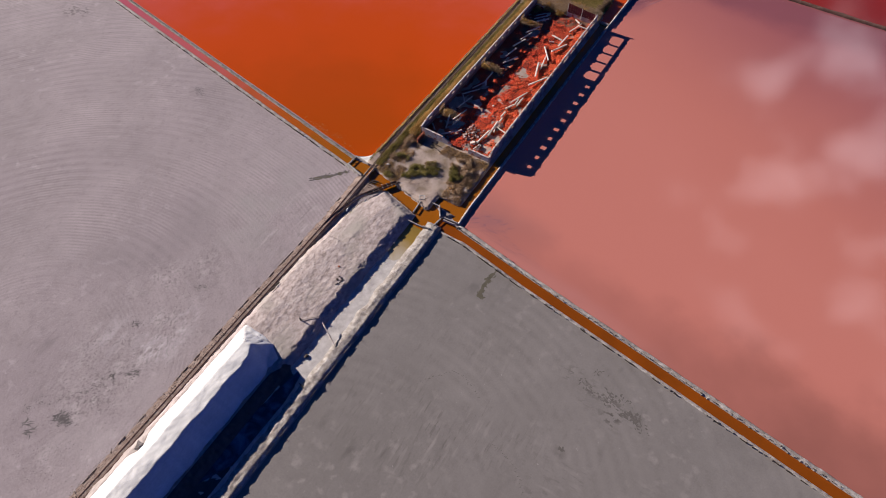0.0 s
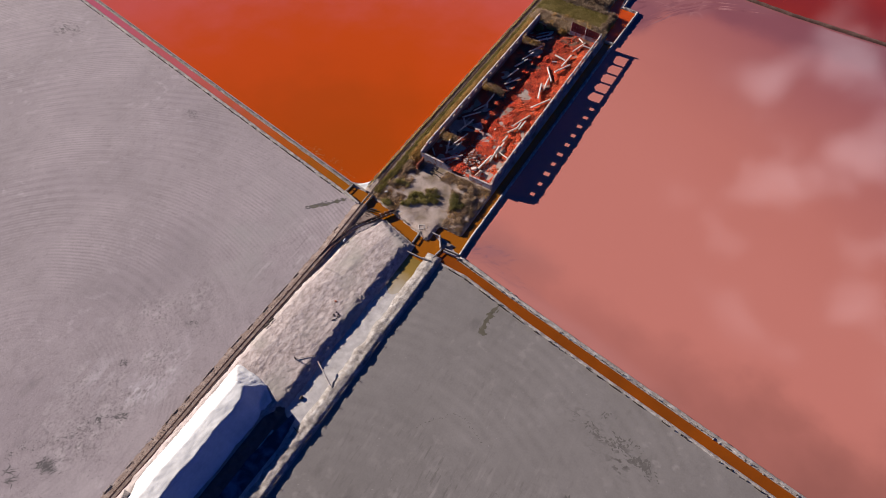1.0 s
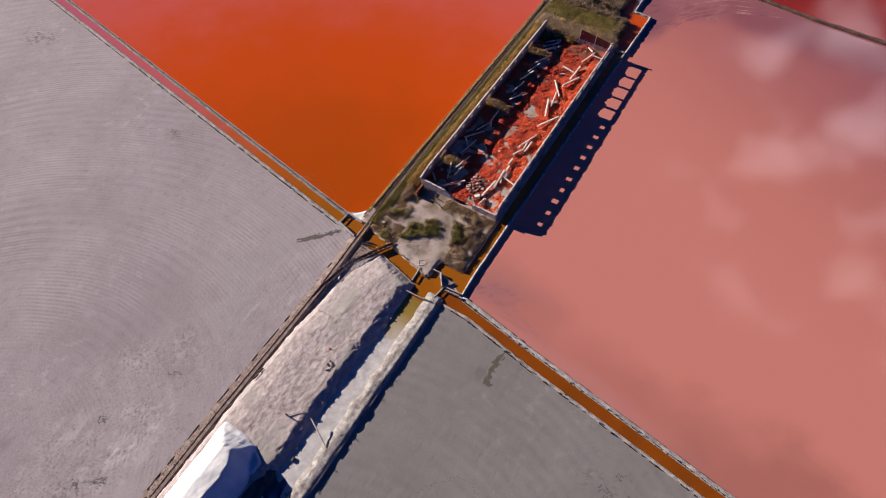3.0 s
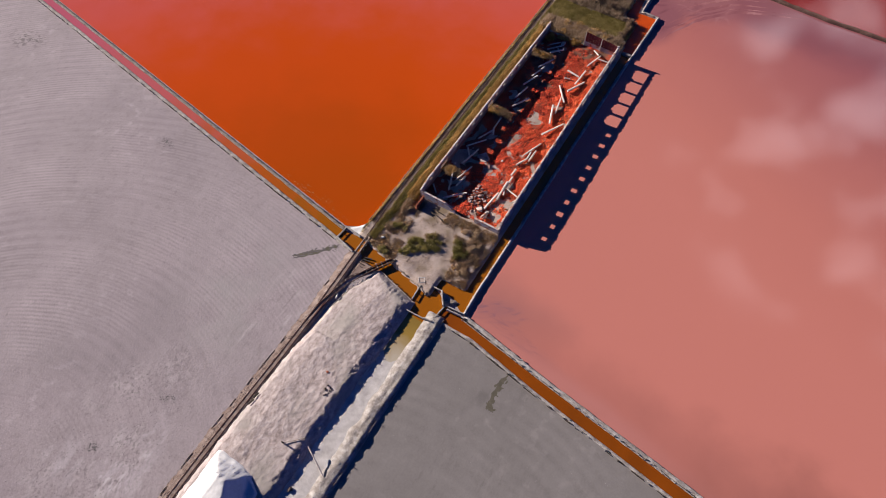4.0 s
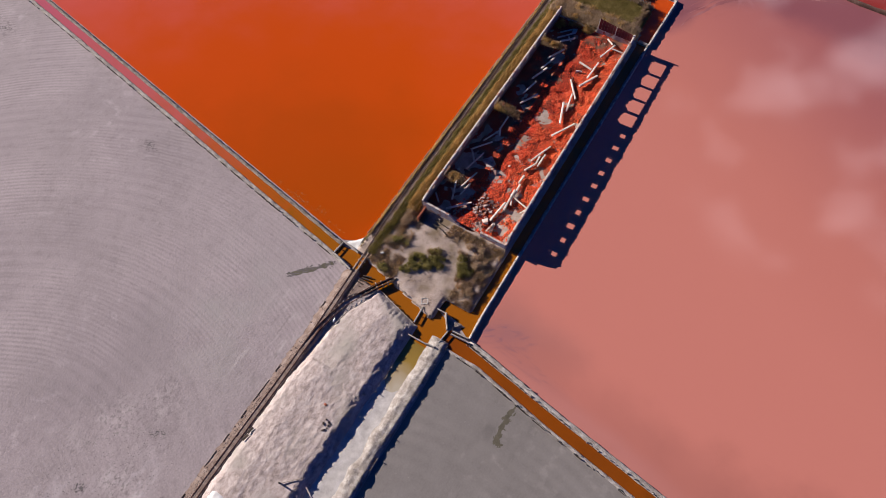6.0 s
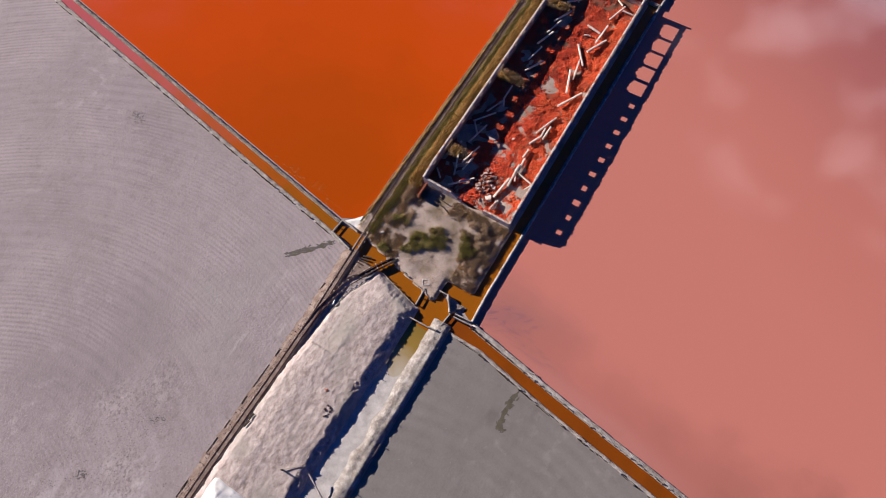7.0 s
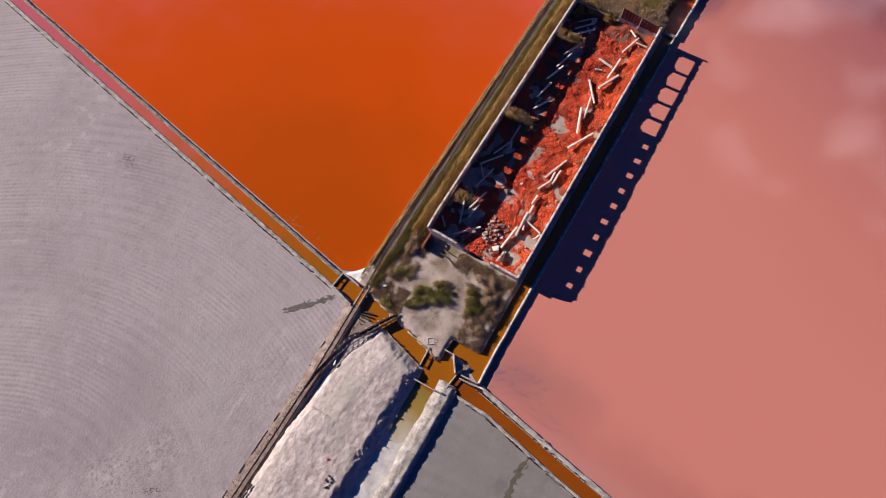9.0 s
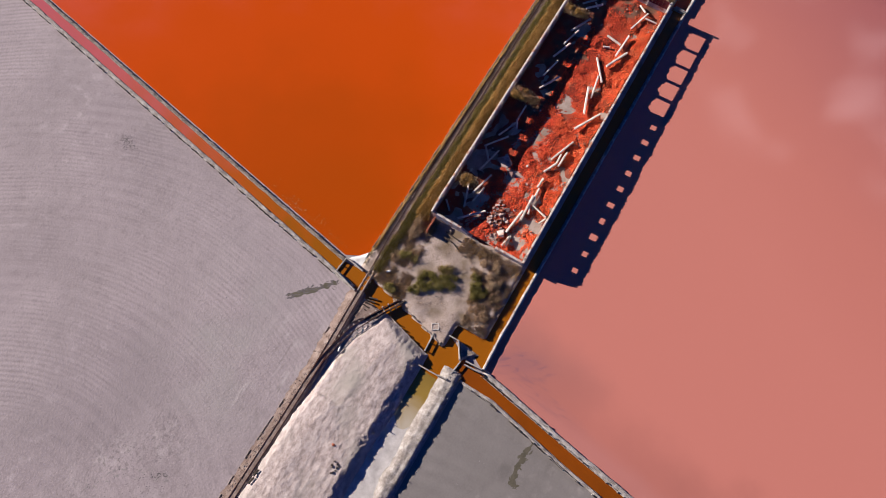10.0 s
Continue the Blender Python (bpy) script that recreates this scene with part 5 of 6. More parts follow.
for x, y, rx, ry, h, turn, m, lab in (
        (5.0, -7.6, 2.6, 1.35, 0.75, 35, M_LEAF, "spreading olive-green bush on the bare yard"), (6.1, -6.1, 1.3, 1.1, 0.65, 20, M_LEAF, "spreading olive-green bush on the bare yard"),
        (3.4, -9.9, 0.9, 0.5, 0.4, 30, M_LEAF, "low olive-green bush on the bare yard"), (9.9, -5.4, 1.4, 1.3, 0.75, 0, M_LEAF, "rounded green bush beside withered scrub"),
        (10.6, -6.8, 0.6, 0.8, 0.45, 0, M_LEAF, "small green bush beside withered scrub"), (11.7, -4.0, 1.0, 1.4, 0.7, 0, M_BROWNLEAF, "withered brown bush near the ruin's corner"),
        (12.9, -6.0, 0.7, 1.5, 0.5, 0, M_BROWNLEAF, "withered brown bush at the ditch edge"), (10.4, -2.0, 1.4, 0.7, 0.5, 0, M_BROWNLEAF, "withered brown bush below the ruin wall"),
        (0.3, -6.4, 1.3, 0.7, 0.5, 15, M_LEAF, "dull green bush beside the track"), (-1.0, -7.4, 0.7, 0.7, 0.4, 0, M_BROWNLEAF, "withered bush beside the track"),
        (0.3, -11.2, 1.2, 0.5, 0.4, -10, M_LEAF, "low green bush at the ditch edge"), (-0.6, -3.0, 0.7, 1.1, 0.6, 0, M_BROWNLEAF, "rust-brown bush beside the track"),
        (-0.9, -1.2, 0.5, 0.8, 0.5, 0, M_BROWNLEAF, "rust-brown bush beside the ruin corner"), (12.8, -8.8, 0.8, 0.8, 0.35, 0, M_BROWNLEAF, "low dead scrub at the ditch corner"),
        (5.7, -7.1, 1.6, 1.2, 0.65, 30, M_LEAF, "spreading olive-green bush on the bare yard"),
        (4.1, -8.7, 1.2, 0.8, 0.5, 30, M_LEAF, "spreading olive-green bush on the bare yard"), (6.9, -7.0, 0.9, 0.7, 0.5, 0, M_LEAF, "low olive-green bush on the bare yard"),
        (5.4, -5.4, 0.9, 0.6, 0.4, 10, M_BROWNLEAF, "withered brown bush on the bare yard"), (9.2, -4.0, 0.9, 0.7, 0.45, 0, M_BROWNLEAF, "withered brown bush on the bare yard"),
        (11.0, -5.7, 0.9, 0.8, 0.55, 0, M_LEAF, "rounded green bush beside withered scrub")):
    shrub("bush", x, y, yard_h(x, y) - 0.03, rx, ry, 0.72 * h, m, R, leaves=int(2100 * rx * ry) + 300, label=lab, size=0.065, turn=turn)
for x, y, rx, ry, h in ((1.8, 22.5, 1.6, 0.9, 0.6), (1.95, 39.4, 1.7, 0.9, 0.65), (1.4, 6.9, 1.0, 0.8, 0.5), (1.2, 44.6, 0.8, 1.0, 1.0), (3.4, 45.2, 1.2, 0.7, 1.1), (5.6, 45.6, 1.0, 0.6, 0.9)):
    shrub("bush", x, y, floor_h(x, y) - 0.03, rx, ry, h, M_STRAW, R, leaves=2200, label="straw-coloured weeds growing inside the ruin", size=0.075)
for k in range(26):
    x, y = R.uniform(-1.5, 13.2), R.uniform(47.2, 50.6)
    shrub("bush", x, y, yard_h(x, y) - 0.03, R.uniform(0.6, 1.1), R.uniform(0.5, 0.9), R.uniform(0.7, 1.3), R.choice((M_STRAW, M_BROWNLEAF)), R, leaves=380, label="dry brown bush behind the ruin's end wall", size=0.12)
for x, y, rx, ry in ((2.1, 22.6, 2.0, 0.85), (2.1, 39.4, 1.9, 0.85), (1.6, 6.9, 1.3, 0.75)):
    spots = [(x + max(-1.7, min(2.6, R.gauss(0, 0.5 * rx))), y + R.gauss(0, 0.55 * ry)) for k in range(420)]
    stuff(blades("door_weeds", spots, M_BROWNLEAF, R, h=(0.12, 0.4), w=0.05, per=8, zf=floor_h), "sunlit straw-coloured weeds inside a doorway of the ruin", "weeds")
stuff(blades("thicket_grass", scatter(3200, R, outside, (-2.4, 13.4, 56.6, 80), cut=-9), M_THICKET, R, h=(0.3, 0.8), w=0.06, per=11, spread=0.35, zf=yard_h), "dense brown dead undergrowth on the far yard", "undergrowth")
for k in range(60):
    x, y = R.uniform(-2.2, 9.4), R.uniform(57.6, 74)
    shrub("bush", x, y, yard_h(x, y) - 0.03, R.uniform(0.9, 1.6), R.uniform(0.7, 1.3), R.uniform(0.8, 1.5), R.choice((M_TWIG, M_THICKET, M_BROWNLEAF)), R, leaves=420, label="dense brown thicket bush on the far yard", size=0.14)
for k in range(9):
    x, y = 12.8 + R.uniform(-.4, .4), 48.5 + 1.0 * k
    if yard_in(x + .3, y):
        shrub("bush", x, y, yard_h(x, y) - 0.03, 0.8, 0.8, 1.1, M_THICKET, R, leaves=350, label="dark thicket bush along the ditch", size=0.12)

# ---------------------------------------------------------------- ditch works
ditch_wall = bank("ditch_wall", [(16.15, -14.3), (16.0, -10.5), (16.05, 0), (16.3, 48.0)], 0.5, 0.3, 11.0, "narrow pale retaining wall of boards and earth along the ditch", step=0.5, flat=0.8, rough=0.06)
ditch_wall_n = bank("ditch_wall_north", [(14.5, 48.2), (16.4, 48.1), (16.65, 61.2), (13.3, 61.4), (13.2, 66), (13.3, 90)], 0.6, 0.42, 12.0, "earth and board retaining wall round the ditch bend", step=0.5, flat=0.7)
for ob, pts in ((ditch_wall, [(15.85, -13), (15.8, -10), (15.85, 0), (16.08, 48)]), (ditch_wall_n, [(16.15, 48.6), (16.4, 61.0), (12.9, 61.1)])):
    s = stakes("board_row", pts, R, step=0.8, h=0.35 if ob is ditch_wall else 0.47, material=M_WOOD, gap=0.08, lean=4)
    s["kind"] = "stuff"
    under(s, ob)
for nm, pts in (("yard", [(-3.3, -10.9), (8.4, -13.85)]), ("yard", [(10.7, -11.0), (13.9, -10.6)]), ("yard", [(9.7, -14.35), (10.55, -11.1)]), ("yard", [(14.35, -10.5), (14.35, -0.3)]), ("yard", [(-4.38, -9.5), (-4.38, 75)]), ("mud_mound", [(9.45, -18.2), (9.45, -45)]), ("mud_mound", [(2.6, -14.5), (8.6, -16.15)])):
    s = stakes("board_row", pts, R, step=0.9, h=0.46 if pts[0][0] == -4.38 else 0.42, material=M_EDGE if pts[0][0] == -4.38 else M_WOOD, gap=0.9 if pts[0][0] == 9.45 else 0.2, lean=6)
    s["kind"] = "stuff"
    under(s, bpy.data.objects[nm])

# earth islet between the gates
islet = sheet("earth_islet", span(11.2, 15.0, 0.12), span(-15.1, -12.3, 0.12),
              lambda x, y: max(-0.05, min(0.26, 0.8 * min(line_y((11.6, -12.6), (14.7, -13.05), x) - y, y - line_y((11.6, -12.8), (13.0, -14.8), x), y - line_y((13.0, -14.8), (14.8, -13.0), x)) + 0.06 * fbm(x, y, 1.8, 3) + 0.03 * fbm(x, y, 5.0, 7))), M_ISLET)
tagged(islet, "small grey earth islet between the sluice gates", "islet", "", "structure")


def sluice(name, a, b, rnd, label, height=0.5, posts=3, boards=3, depth=0.09, material=None):
    """Plank sluice across a ditch: posts, stacked boards and a capping beam."""
    root = new(name)
    a, b = Vector((*a, 0)), Vector((*b, 0))
    root.location = (a + b) / 2
    d = b - a
    ang = math.degrees(math.atan2(d.y, d.x))
    material = material or M_WOOD
    for k in range(posts):
        u = (k / (posts - 1) - 0.5) * d.length
        bm = bmesh.new()
        box(bm, (0.16, 0.16, height), Matrix.Translation((math.cos(radians(ang)) * u, math.sin(radians(ang)) * u, height / 2 - 0.1)) @ pose(0, 0, 0, rnd.uniform(-2, 2), rnd.uniform(-2, 2), ang), bevel=0.015)
        part("post", bm, material, root)
    bh = (height - 0.25) / boards
    for k in range(boards):
        bm = bmesh.new()
        box(bm, (d.length, depth, bh * 0.94), Matrix.Translation((0, 0, -0.08 + bh * (k + 0.5))) @ pose(0, 0, 0, 0, rnd.uniform(-0.6, 0.6), ang), bevel=0.01)
        part("board", bm, material, root)
    bm = bmesh.new()
    box(bm, (d.length + 0.25, 0.17, 0.08), Matrix.Translation((0, 0, height - 0.12)) @ pose(0, 0, 0, 0, rnd.uniform(-1, 1), ang + rnd.uniform(-1, 1)), bevel=0.015)
    part("capping_beam", bm, M_EDGE, root)
    return tagged(root, label, "sluice gate", "plank sluices")


GREY = "weathered plank sluice gate across the ditch"
sluice("sluice_gate", (-6.7, -13.0), (-6.5, -10.7), R, GREY)
sluice("sluice_gate", (8.6, -15.9), (8.45, -13.6), R, GREY)
sluice("sluice_gate", (9.0, -17.9), (11.6, -17.82), R, "weathered plank sluice gate between ditch and channel")
sluice("sluice_gate", (12.75, -17.6), (13.2, -14.5), R, "tall weathered plank sluice gate at the ditch junction")
sluice("sluice_gate", (10.4, -12.75), (11.7, -12.75), R, "short weathered plank sluice gate beside the islet", posts=2)
sluice("sluice_gate", (14.4, 48.0), (16.2, 47.9), R, "plank sluice gate at the ruin's far corner")
sluice("sluice_gate", (25.0, -18.6), (25.9, -18.75), R, "small plank outlet gate in the dike", height=0.36, posts=2)
sluice("sluice_gate", (25.5, -16.35), (26.2, -16.2), R, "small plank inlet gate beside the pink pond", height=0.38, posts=2)
sluice("sluice_gate", (34.2, -20.15), (35.1, -20.3), R, "small plank outlet gate in the dike", height=0.36, posts=2)
for a, b in (((-6.5, -10.75), (-4.9, -10.95)), ((-4.9, -10.95), (-3.7, -11.2)), ((-6.7, -13.0), (-5.3, -13.3)), ((-5.2, -13.35), (-3.2, -13.9)), ((13.7, -14.55), (16.0, -14.4)), ((13.7, -15.0), (15.9, -14.85)), ((11.6, -17.8), (12.75, -17.7)), ((11.6, -12.7), (12.95, -14.75))):
    timber("edge_beam", (*a, 0.42), (*b, 0.42), 0.22, 0.45, M_EDGE, R, "pale worn edging beam along the ditch junction", "beam", "ditch edging beams")

# timbers carrying the tracks over the ditch
for x in (-2.85, -2.25):
    timber("bridge_beam", (x, -14.8, 0.29), (x - 0.05, -9.9, 0.29), 0.28, 0.24, M_WOOD, R, "heavy grey timber carrying the track over the ditch", "beam", "track bridge timbers")
for o in (-0.3, 0.3):
    timber("trestle_beam", (0.3 + o, -16.4 + o * .5, 0.38), (2.9 + o, -11.9 + o * .5, 0.38), 0.24, 0.2, M_DARKWOOD, R, "dark timber carrying the branch track over the ditch", "beam", "track bridge timbers")
for k in range(5):
    x, y = -1.0 + 0.1 * k, -15.3 + 0.4 * k
    timber("old_sleeper", (x - 0.5, y, 0.18), (x + 0.6, y - 0.1 + 0.1 * k, 0.16), 0.2, 0.14, M_DARKWOOD, R, "tarred sleeper lying in the trench beside the track", "sleeper", "loose sleepers")

# square timber curb on the yard, pale block beside the track
curb = new("timber_curb")
curb.location = (8.2, -12.7, 0.4)
tagged(curb, "small square pale timber curb on the yard", "curb")
for dx, dy, sx, sy in ((0, 0.4, 0.95, 0.1), (0, -0.4, 0.95, 0.1), (-0.42, 0, 0.1, 0.7), (0.42, 0, 0.1, 0.7)):
    bm = bmesh.new()
    box(bm, (sx, sy, 0.08), pose(dx, dy, 0.0, 0, 0, 0), bevel=0.012)
    part("side_board", bm, M_STONE, curb)
curb.rotation_euler = (0, 0, radians(32))
lump("white_block", -0.75, -9.5, yard_h(-0.75, -9.5), 0.75, 0.4, 0.4, M_SALT, R, "small white block lying beside the track", "block")
lump("white_block", -0.66, -21.3, 0.35, 0.8, 0.35, 0.4, M_SALT, R, "small white block lying beside the track", "block")
crust = sheet("salt_crust", span(-6.4, -3.7, 0.13), span(-11.0, -8.0, 0.13),
              lambda x, y: -0.02 + min(0.16, 0.22 * max(0, min(y - line_y((-6.3, -10.6), (-3.7, -10.9), x), line_y((-6.2, -10.4), (-3.9, -7.9), x) - y)) + 0.03 * fbm(x, y, 2, 2)), M_SALT,
              keep=lambda x, y: line_y((-6.3, -10.6), (-3.7, -10.9), x) < y < line_y((-6.2, -10.4), (-3.9, -7.9), x) and x < -3.8)
tagged(crust, "wedge of white salt crust in the pond corner", "salt crust")

# things on the mound and in the channel
timber("leaning_pole", (12.42, -42.15, 0.42), (8.9, -40.3, 1.15), 0.17, 0.17, M_BEAM, R, "bleached pole leaning across the channel from its bank", "pole")
timber("stick", (5.95, -41.5, 0.92), (7.7, -39.8, 0.9), 0.08, 0.08, M_WOOD, R, "thin stick lying on the mud mound", "stick", "sticks on the mound")
timber("short_post", (5.95, -41.5, 0.8), (5.9, -41.55, 1.5), 0.16, 0.16, M_DARKWOOD, R, "short dark post standing on the mud mound", "post")
timber("stick", (11.6, -49.1, 0.3), (12.6, -49.4, 0.5), 0.1, 0.1, M_DARKWOOD, R, "dark stick lying on the channel bank", "stick", "sticks on the mound")
lump("dark_clod", 9.9, -45.4, 0.12, 0.6, 0.6, 0.4, M_DARKWOOD, R, "dark clod lying in the dry channel", "clod")
lump("red_crate_piece", 5.05, -31.2, mound_h(5.05, -31.2), 0.5, 0.3, 0.2, M_BRICK, R, "faded red scrap lying on the mud mound", "scrap")
for k in range(9):
    x, y = 6.6 + R.gauss(0, .3), -33.3 + R.gauss(0, .3)
    lump("dark_clod", x, y, mound_h(x, y), 0.28, 0.22, 0.2, M_DARKWOOD, R, "dark clod on the mud mound", "clod", "clods on the mound")
for y in (-38.3, -39.3):
    timber("old_sleeper", (-1.15, y - .55, 0.52), (-1.0, y + .3, 0.52), 0.28, 0.16, M_DARKWOOD, R, "tarred sleeper lying beside the track", "sleeper", "loose sleepers")
lump("salt_clump", -0.3, -66.4, 0.3, 1.2, 1.0, 1.0, M_MOUND, R, "dirty salt clump fallen from the white ridge", "clump")


# ---------------------------------------------------------------- marks on the pans
def damp_patch(pts, width, seed, label="dark damp streak on the grey mud", lift=0.006):
    line = resample(pts, 0.25)
    verts, faces = [], []
    for i, p in enumerate(line):
        d = (line[min(i + 1, len(line) - 1)] - line[max(i - 1, 0)]).normalized()
        n = Vector((-d.y, d.x, 0))
        w = width * (0.06 + 1.5 * abs(fbm(p.x, p.y, 0.8, seed)) + 0.25 * math.sin(math.pi * i / len(line)))
        o = 0.25 * fbm(p.x, p.y, 0.6, seed + 4)
        verts += [tuple(p + n * (o - w / 2) + Vector((0, 0, GROUND_Z + lift))), tuple(p + n * (o + w / 2) + Vector((0, 0, GROUND_Z + lift)))]
    for i in range(len(line) - 1):
        faces.append((2 * i, 2 * i + 2, 2 * i + 3, 2 * i + 1))
    ob = put_mesh("damp_streak", verts, faces, M_DAMP)
    return tagged(ob, label, "stain", "damp streaks", "structure")


damp_patch([(25.45, -18.9), (25.3, -20.4), (25.25, -22.0), (25.7, -24.4)], 1.1, 1.0)
damp_patch([(-5.9, -14.2), (-7.3, -15.9), (-8.8, -17.4), (-10.3, -19.0)], 0.8, 2.0, "dark damp streak trickling over the grey mud", 0.006)


# silt drawn out in long arcs across the pond's shallow corner
for k, (rad, a0, a1, wide) in enumerate(((26.3, 168, 92, 0.55), (27.3, 160, 100, 0.25), (28.6, 158, 108, 0.5), (30.4, 150, 112, 0.35), (32.5, 146, 120, 0.6), (34.5, 142, 122, 0.3))):
    arc = [(45 + (rad + 0.5 * fbm(a, k, 0.05, 4)) * math.cos(radians(a)), 50 + (rad + 0.5 * fbm(a, k, 0.05, 4)) * math.sin(radians(a))) for a in range(a0, a1, -1)]
    verts, faces = [], []
    for i, (x, y) in enumerate(arc):
        w = wide * math.sin(math.pi * (i + 0.3) / len(arc)) * (0.6 + 0.8 * abs(fbm(i, k, 0.2, 9)))
        d = Vector((x - 45, y - 50)).normalized() * w
        verts += [(x - d.x, y - d.y, 0.004), (x + d.x, y + d.y, 0.004)]
    faces = [(2 * i, 2 * i + 1, 2 * i + 3, 2 * i + 2) for i in range(len(arc) - 1)]
    tagged(put_mesh("silt_streak", verts, faces, M_SHOAL), "faint curved streak of silt in the shallow pond corner", "silt streak", "silt streaks", "structure")


def smears(spots, n, spread, rnd, label, length=(0.3, 1.6), width=(0.06, 0.22), lean=(0, 180), material=None):
    """Short crooked raised scrapings of mud round the given spots, one joined mesh."""
    verts, faces = [], []
    for x0, y0 in spots:
        for _ in range(n):
            x, y = x0 + rnd.gauss(0, spread), y0 + rnd.gauss(0, spread * 0.6)
            a = radians(rnd.uniform(*lean))
            ln, w = rnd.uniform(*length), rnd.uniform(*width)
            m = max(3, int(ln / 0.14))
            k = len(verts)
            for i in range(m + 1):
                u = i / m
                ww = w * math.sin(math.pi * min(0.97, max(0.03, u))) * rnd.uniform(0.6, 1.2)
                nx, ny = -math.sin(a), math.cos(a)
                verts += [(x + nx * ww, y + ny * ww, GROUND_Z + 0.006), (x, y, GROUND_Z + 0.006 + ww * 0.05), (x - nx * ww, y - ny * ww, GROUND_Z + 0.006)]
                a += rnd.gauss(0, 0.32)
                x, y = x + math.cos(a) * ln / m, y + math.sin(a) * ln / m
            for i in range(m):
                p = k + 3 * i
                faces += [(p, p + 3, p + 4, p + 1), (p + 1, p + 4, p + 5, p + 2)]
    ob = put_mesh("mud_scrapings", verts, faces, material or M_DAMP)
    return tagged(ob, label, "mud marks", "", "stuff")


TRICKLE = "dark damp blots along a trickle over the mud"
smears([(25.3, -20.4), (25.3, -21.4), (25.3, -22.4), (25.5, -23.4), (25.6, -24.1), (25.6, -24.5)], 16, 0.2, R, TRICKLE, (0.3, 0.8), (0.07, 0.18), (60, 110), M_DAMP)
smears([(-5.9 - 0.44 * k, -14.2 - 0.48 * k) for k in range(11)], 6, 0.25, R, TRICKLE, (0.2, 0.7), (0.05, 0.14), (30, 65), M_SCUFF)
DRAG = "crumpled dark mud scrapings on the empty pan"
smears([(-83.4, -6.7), (-81.5, -6.0)], 26, 0.7, R, DRAG, (0.12, 0.5), (0.03, 0.09), (0, 70), M_SCUFF)
smears([(-11.4, -69.2), (-11.9, -69.0), (-12.3, -69.4)], 44, 0.55, R, DRAG, (0.25, 0.9), (0.03, 0.10), (40, 75), M_SCUFF)
smears([(-14.2, -54.1), (-8.7, -59.4), (-9.2, -60.1), (-10.9, -61.6)], 24, 0.35, R, DRAG, (0.15, 0.5), (0.03, 0.10), (30, 90), M_SCUFF)
smears([(-15.6, -72.0), (-14.6, -72.7)], 9, 0.25, R, DRAG, (0.8, 1.7), (0.04, 0.09), (25, 40), M_SCUFF)
smears([(-16.3, -68.9), (-17.0, -70.5), (-11.3, -44.9), (-10.6, -44.2)], 12, 0.35, R, DRAG, (0.12, 0.4), (0.03, 0.08), (0, 90), M_SCUFF)
smears([(-10.0 - 0.42 * k, -60.2 - 0.72 * k) for k in range(12)], 8, 0.45, R, "trail of dark clods scraped over the pan", (0.1, 0.4), (0.02, 0.06), (40, 80), M_SCUFF)
BLOT = "dark damp blotches on the grey pan"
smears([(51.9, -30.0), (52.7, -30.5), (51.2, -30.4), (47.9, -29.7), (48.6, -28.9)], 26, 0.5, R, BLOT, (0.2, 0.7), (0.05, 0.16), (0, 180), M_MARK)
smears([(44.2, -29.0), (44.9, -29.3), (45.6, -26.5), (53.6, -31.3), (50.3, -28.6)], 11, 0.5, R, BLOT, (0.15, 0.5), (0.04, 0.12), (0, 180), M_MARK)
smears([(45.7, -38.9)], 24, 0.22, R, BLOT, (0.15, 0.4), (0.06, 0.16), (0, 180), M_MARK)
for crack in (((37.8, -42.9), (40.2, -43.4), (41.6, -44.1), (42.8, -45.1), (44.2, -46.8)), ((25.2, -40.8), (25.6, -39.7), (26.6, -38.6), (28.2, -36.8), (30.0, -36.6), (31.4, -37.3), (33.0, -38.2))):
    smears([(p.x, p.y) for p in resample(crack, 0.4)], 2, 0.1, R, "thin crack line across the damp pan", (0.15, 0.5), (0.015, 0.04), (0, 60), M_MARK)
smears([(-41.5, -12.5), (-42.3, -12.1)], 26, 0.7, R, DRAG, (0.15, 0.6), (0.02, 0.05), (20, 100), M_SCUFF)
smears([(-15.0 - 0.6 * k, -46.2 - 0.95 * k) for k in range(5)] + [(-13 + k, -45.4 + 0.25 * k) for k in range(4)], 3, 0.25, R, "broken crack line across the dry pan", (0.3, 0.9), (0.03, 0.08), (40, 70), M_SCRAPE)
smears([(R.gauss(-12, 4), R.uniform(-76, -44)) for _ in range(150)], 8, 1.0, R, "scuffed crust of the empty pan", (0.06, 0.26), (0.012, 0.035), (20, 70), M_SCUFF)
smears([(R.uniform(-70, -8), R.uniform(-75, -14)) for _ in range(95)] + [(R.uniform(17, 60), R.uniform(-60, -24)) for _ in range(60)], 2, 1.5, R, "fine scratches and clods strewn over the empty pans", (0.1, 0.4), (0.02, 0.05), (0, 180), M_SCRAPE)


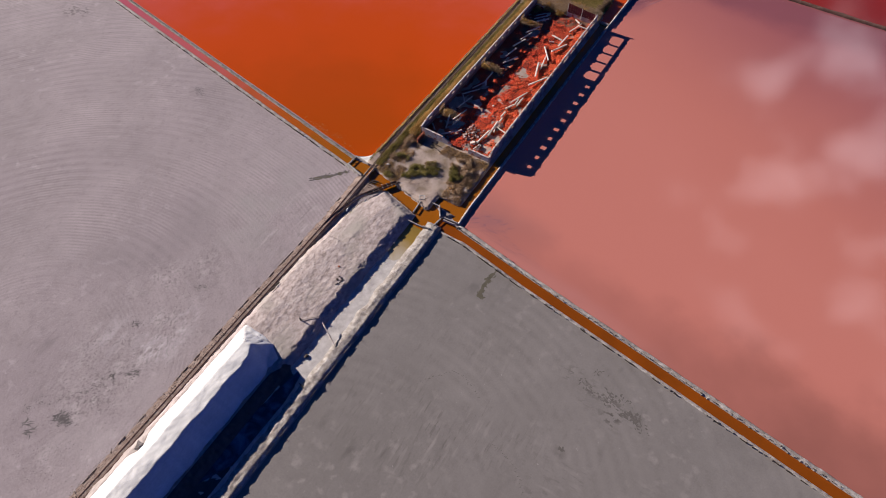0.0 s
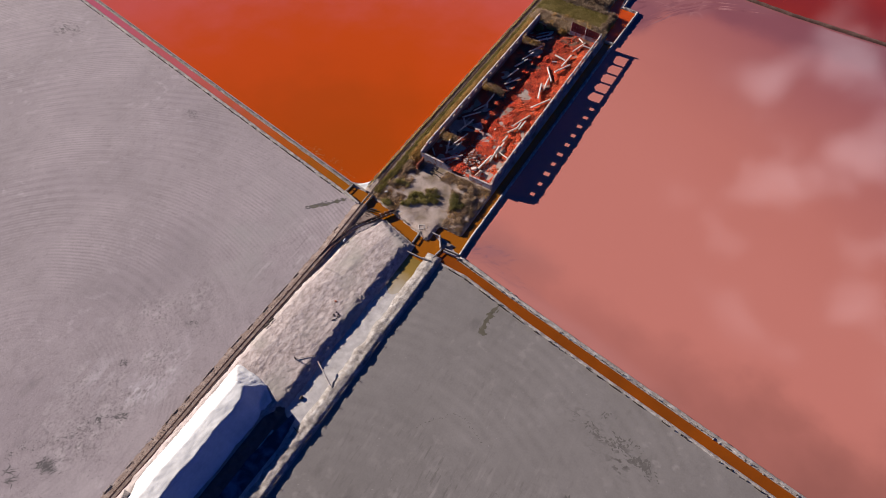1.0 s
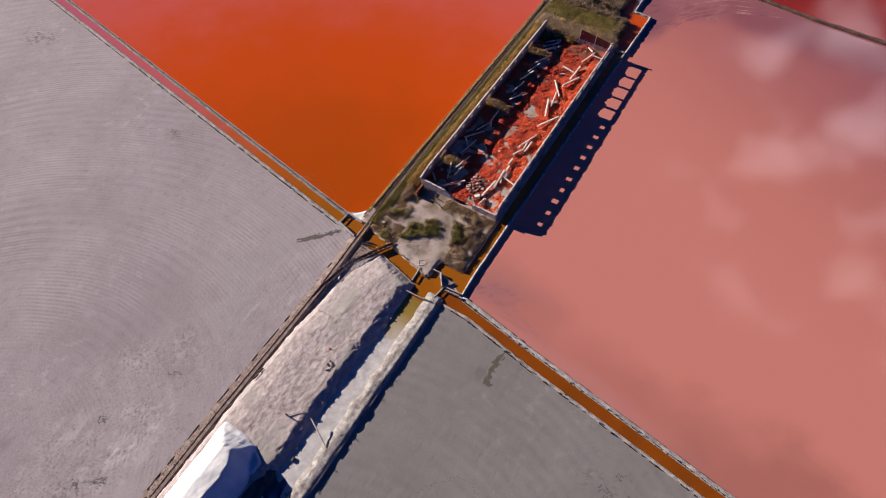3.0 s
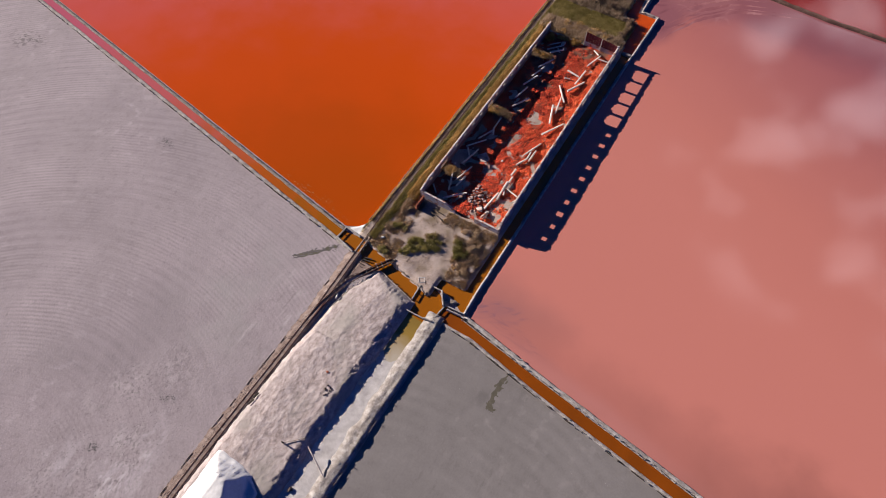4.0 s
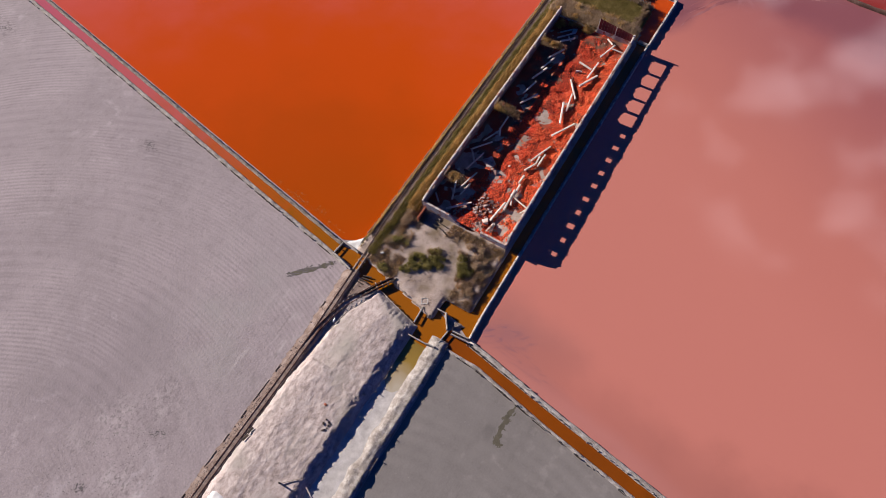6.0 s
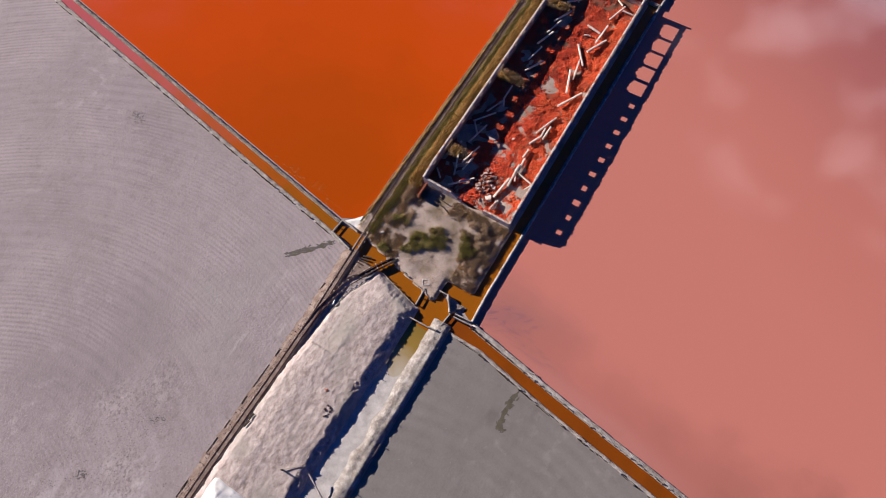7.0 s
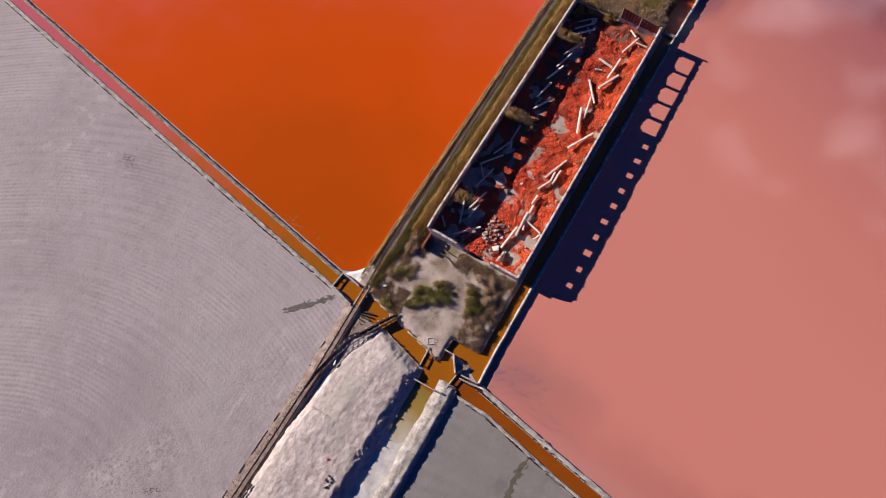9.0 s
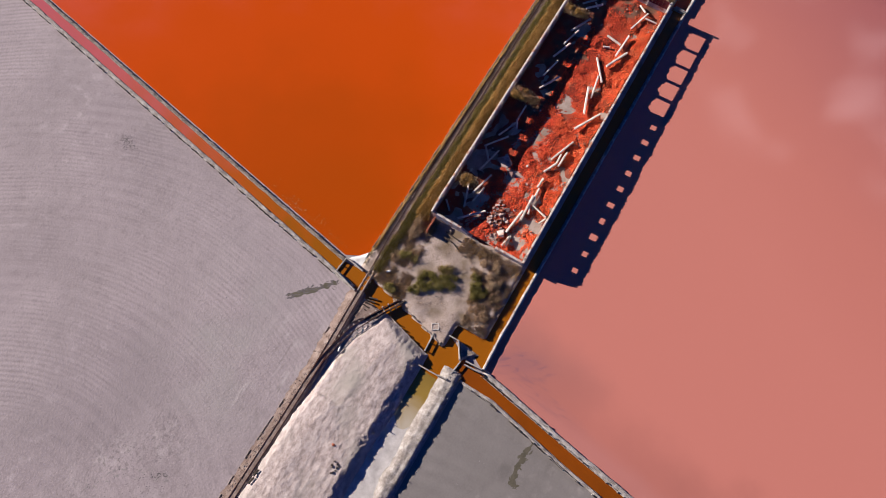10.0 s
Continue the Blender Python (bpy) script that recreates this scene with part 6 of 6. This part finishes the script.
def crumbs(name, n, rnd, where, hf, size, material, label, category):
    """Loose angular crumbs lying on a bank, one joined mesh."""
    verts, faces = [], []
    x0, x1, y0, y1 = where
    while len(verts) < 5 * n:
        x, y = rnd.uniform(x0, x1), rnd.uniform(y0, y1)
        z = hf(x, y)
        if z < 0.02:
            continue
        s = rnd.uniform(*size) * (1 if rnd.random() < 0.96 else 1.5)
        a = rnd.uniform(0, 6.28)
        k = len(verts)
        for j in range(4):
            r = s * rnd.uniform(0.6, 1.2)
            verts.append((x + r * math.cos(a + j * 1.57), y + r * math.sin(a + j * 1.57), z - 0.03))
        verts.append((x + rnd.uniform(-.3, .3) * s, y + rnd.uniform(-.3, .3) * s, z + s * rnd.uniform(0.3, 0.8)))
        faces += [(k + j, k + (j + 1) % 4, k + 4) for j in range(4)]
    return stuff(put_mesh(name, verts, faces, material), label, category)


crumbs("mound_crumbs", 14000, R, (-1.2, 9.2, -60, -15), mound_h, (0.02, 0.055), M_MOUND, "loose salt-mud crumbs strewn over the mound", "crumbs")
crumbs("mound_crumbs", 3200, R, (7.4, 9.3, -46, -16.5), mound_h, (0.03, 0.09), M_MOUND, "coarse salt-mud crumbs on the mound's steep side", "crumbs")
crumbs("bank_crumbs", 5000, R, (11.6, 14.0, -75, -16.2), spit_h, (0.02, 0.05), M_BERM, "coarse salt crust crumbs along the channel bank", "crumbs")
crumbs("track_bed_stones", 2600, R, (-1.3, 0.7, -75, -14), lambda x, y: bed_top(y), (0.02, 0.07), M_ROADBED, "small stones strewn along the track bed", "stones").data.transform(Matrix.Translation((-1.95, 0, 0)))
under(crumbs("salt_crumbs", 60, R, (1.5, 7.7, -49.5, -45.4), pile_h, (0.03, 0.09), M_SALT, "broken lumps of salt at the ridge's tip", ""), pile)


# dried foam and salt flecks drifted against the shores of the orange pond
def flecks(name, spots, rnd, material, label, size=(0.02, 0.08)):
    rows = []
    for x, y, n, sx, sy in spots:
        for _ in range(n):
            s = rnd.uniform(*size)
            rows.append(((x + rnd.gauss(0, sx), y + abs(rnd.gauss(0, sy)), 0.01), (s, s * rnd.uniform(0.4, 1.0), 0.03), rot(0, 0, rnd.uniform(0, 180))))
    return stuff(many_boxes(name, rows, material), label, "foam flecks")


flecks("foam_flecks", [(x, west_ditch(x) + 1.35, 5, 0.6, 0.8) for x in range(-21, -7)] + [(-16.5, west_ditch(-16.5) + 1.8, 26, 1.1, 0.9), (-12.5, west_ditch(-12.5) + 2.2, 16, 0.9, 0.7)], R, M_STRAW, "dried foam flecks drifted along the shore of the orange pond", (0.03, 0.12))
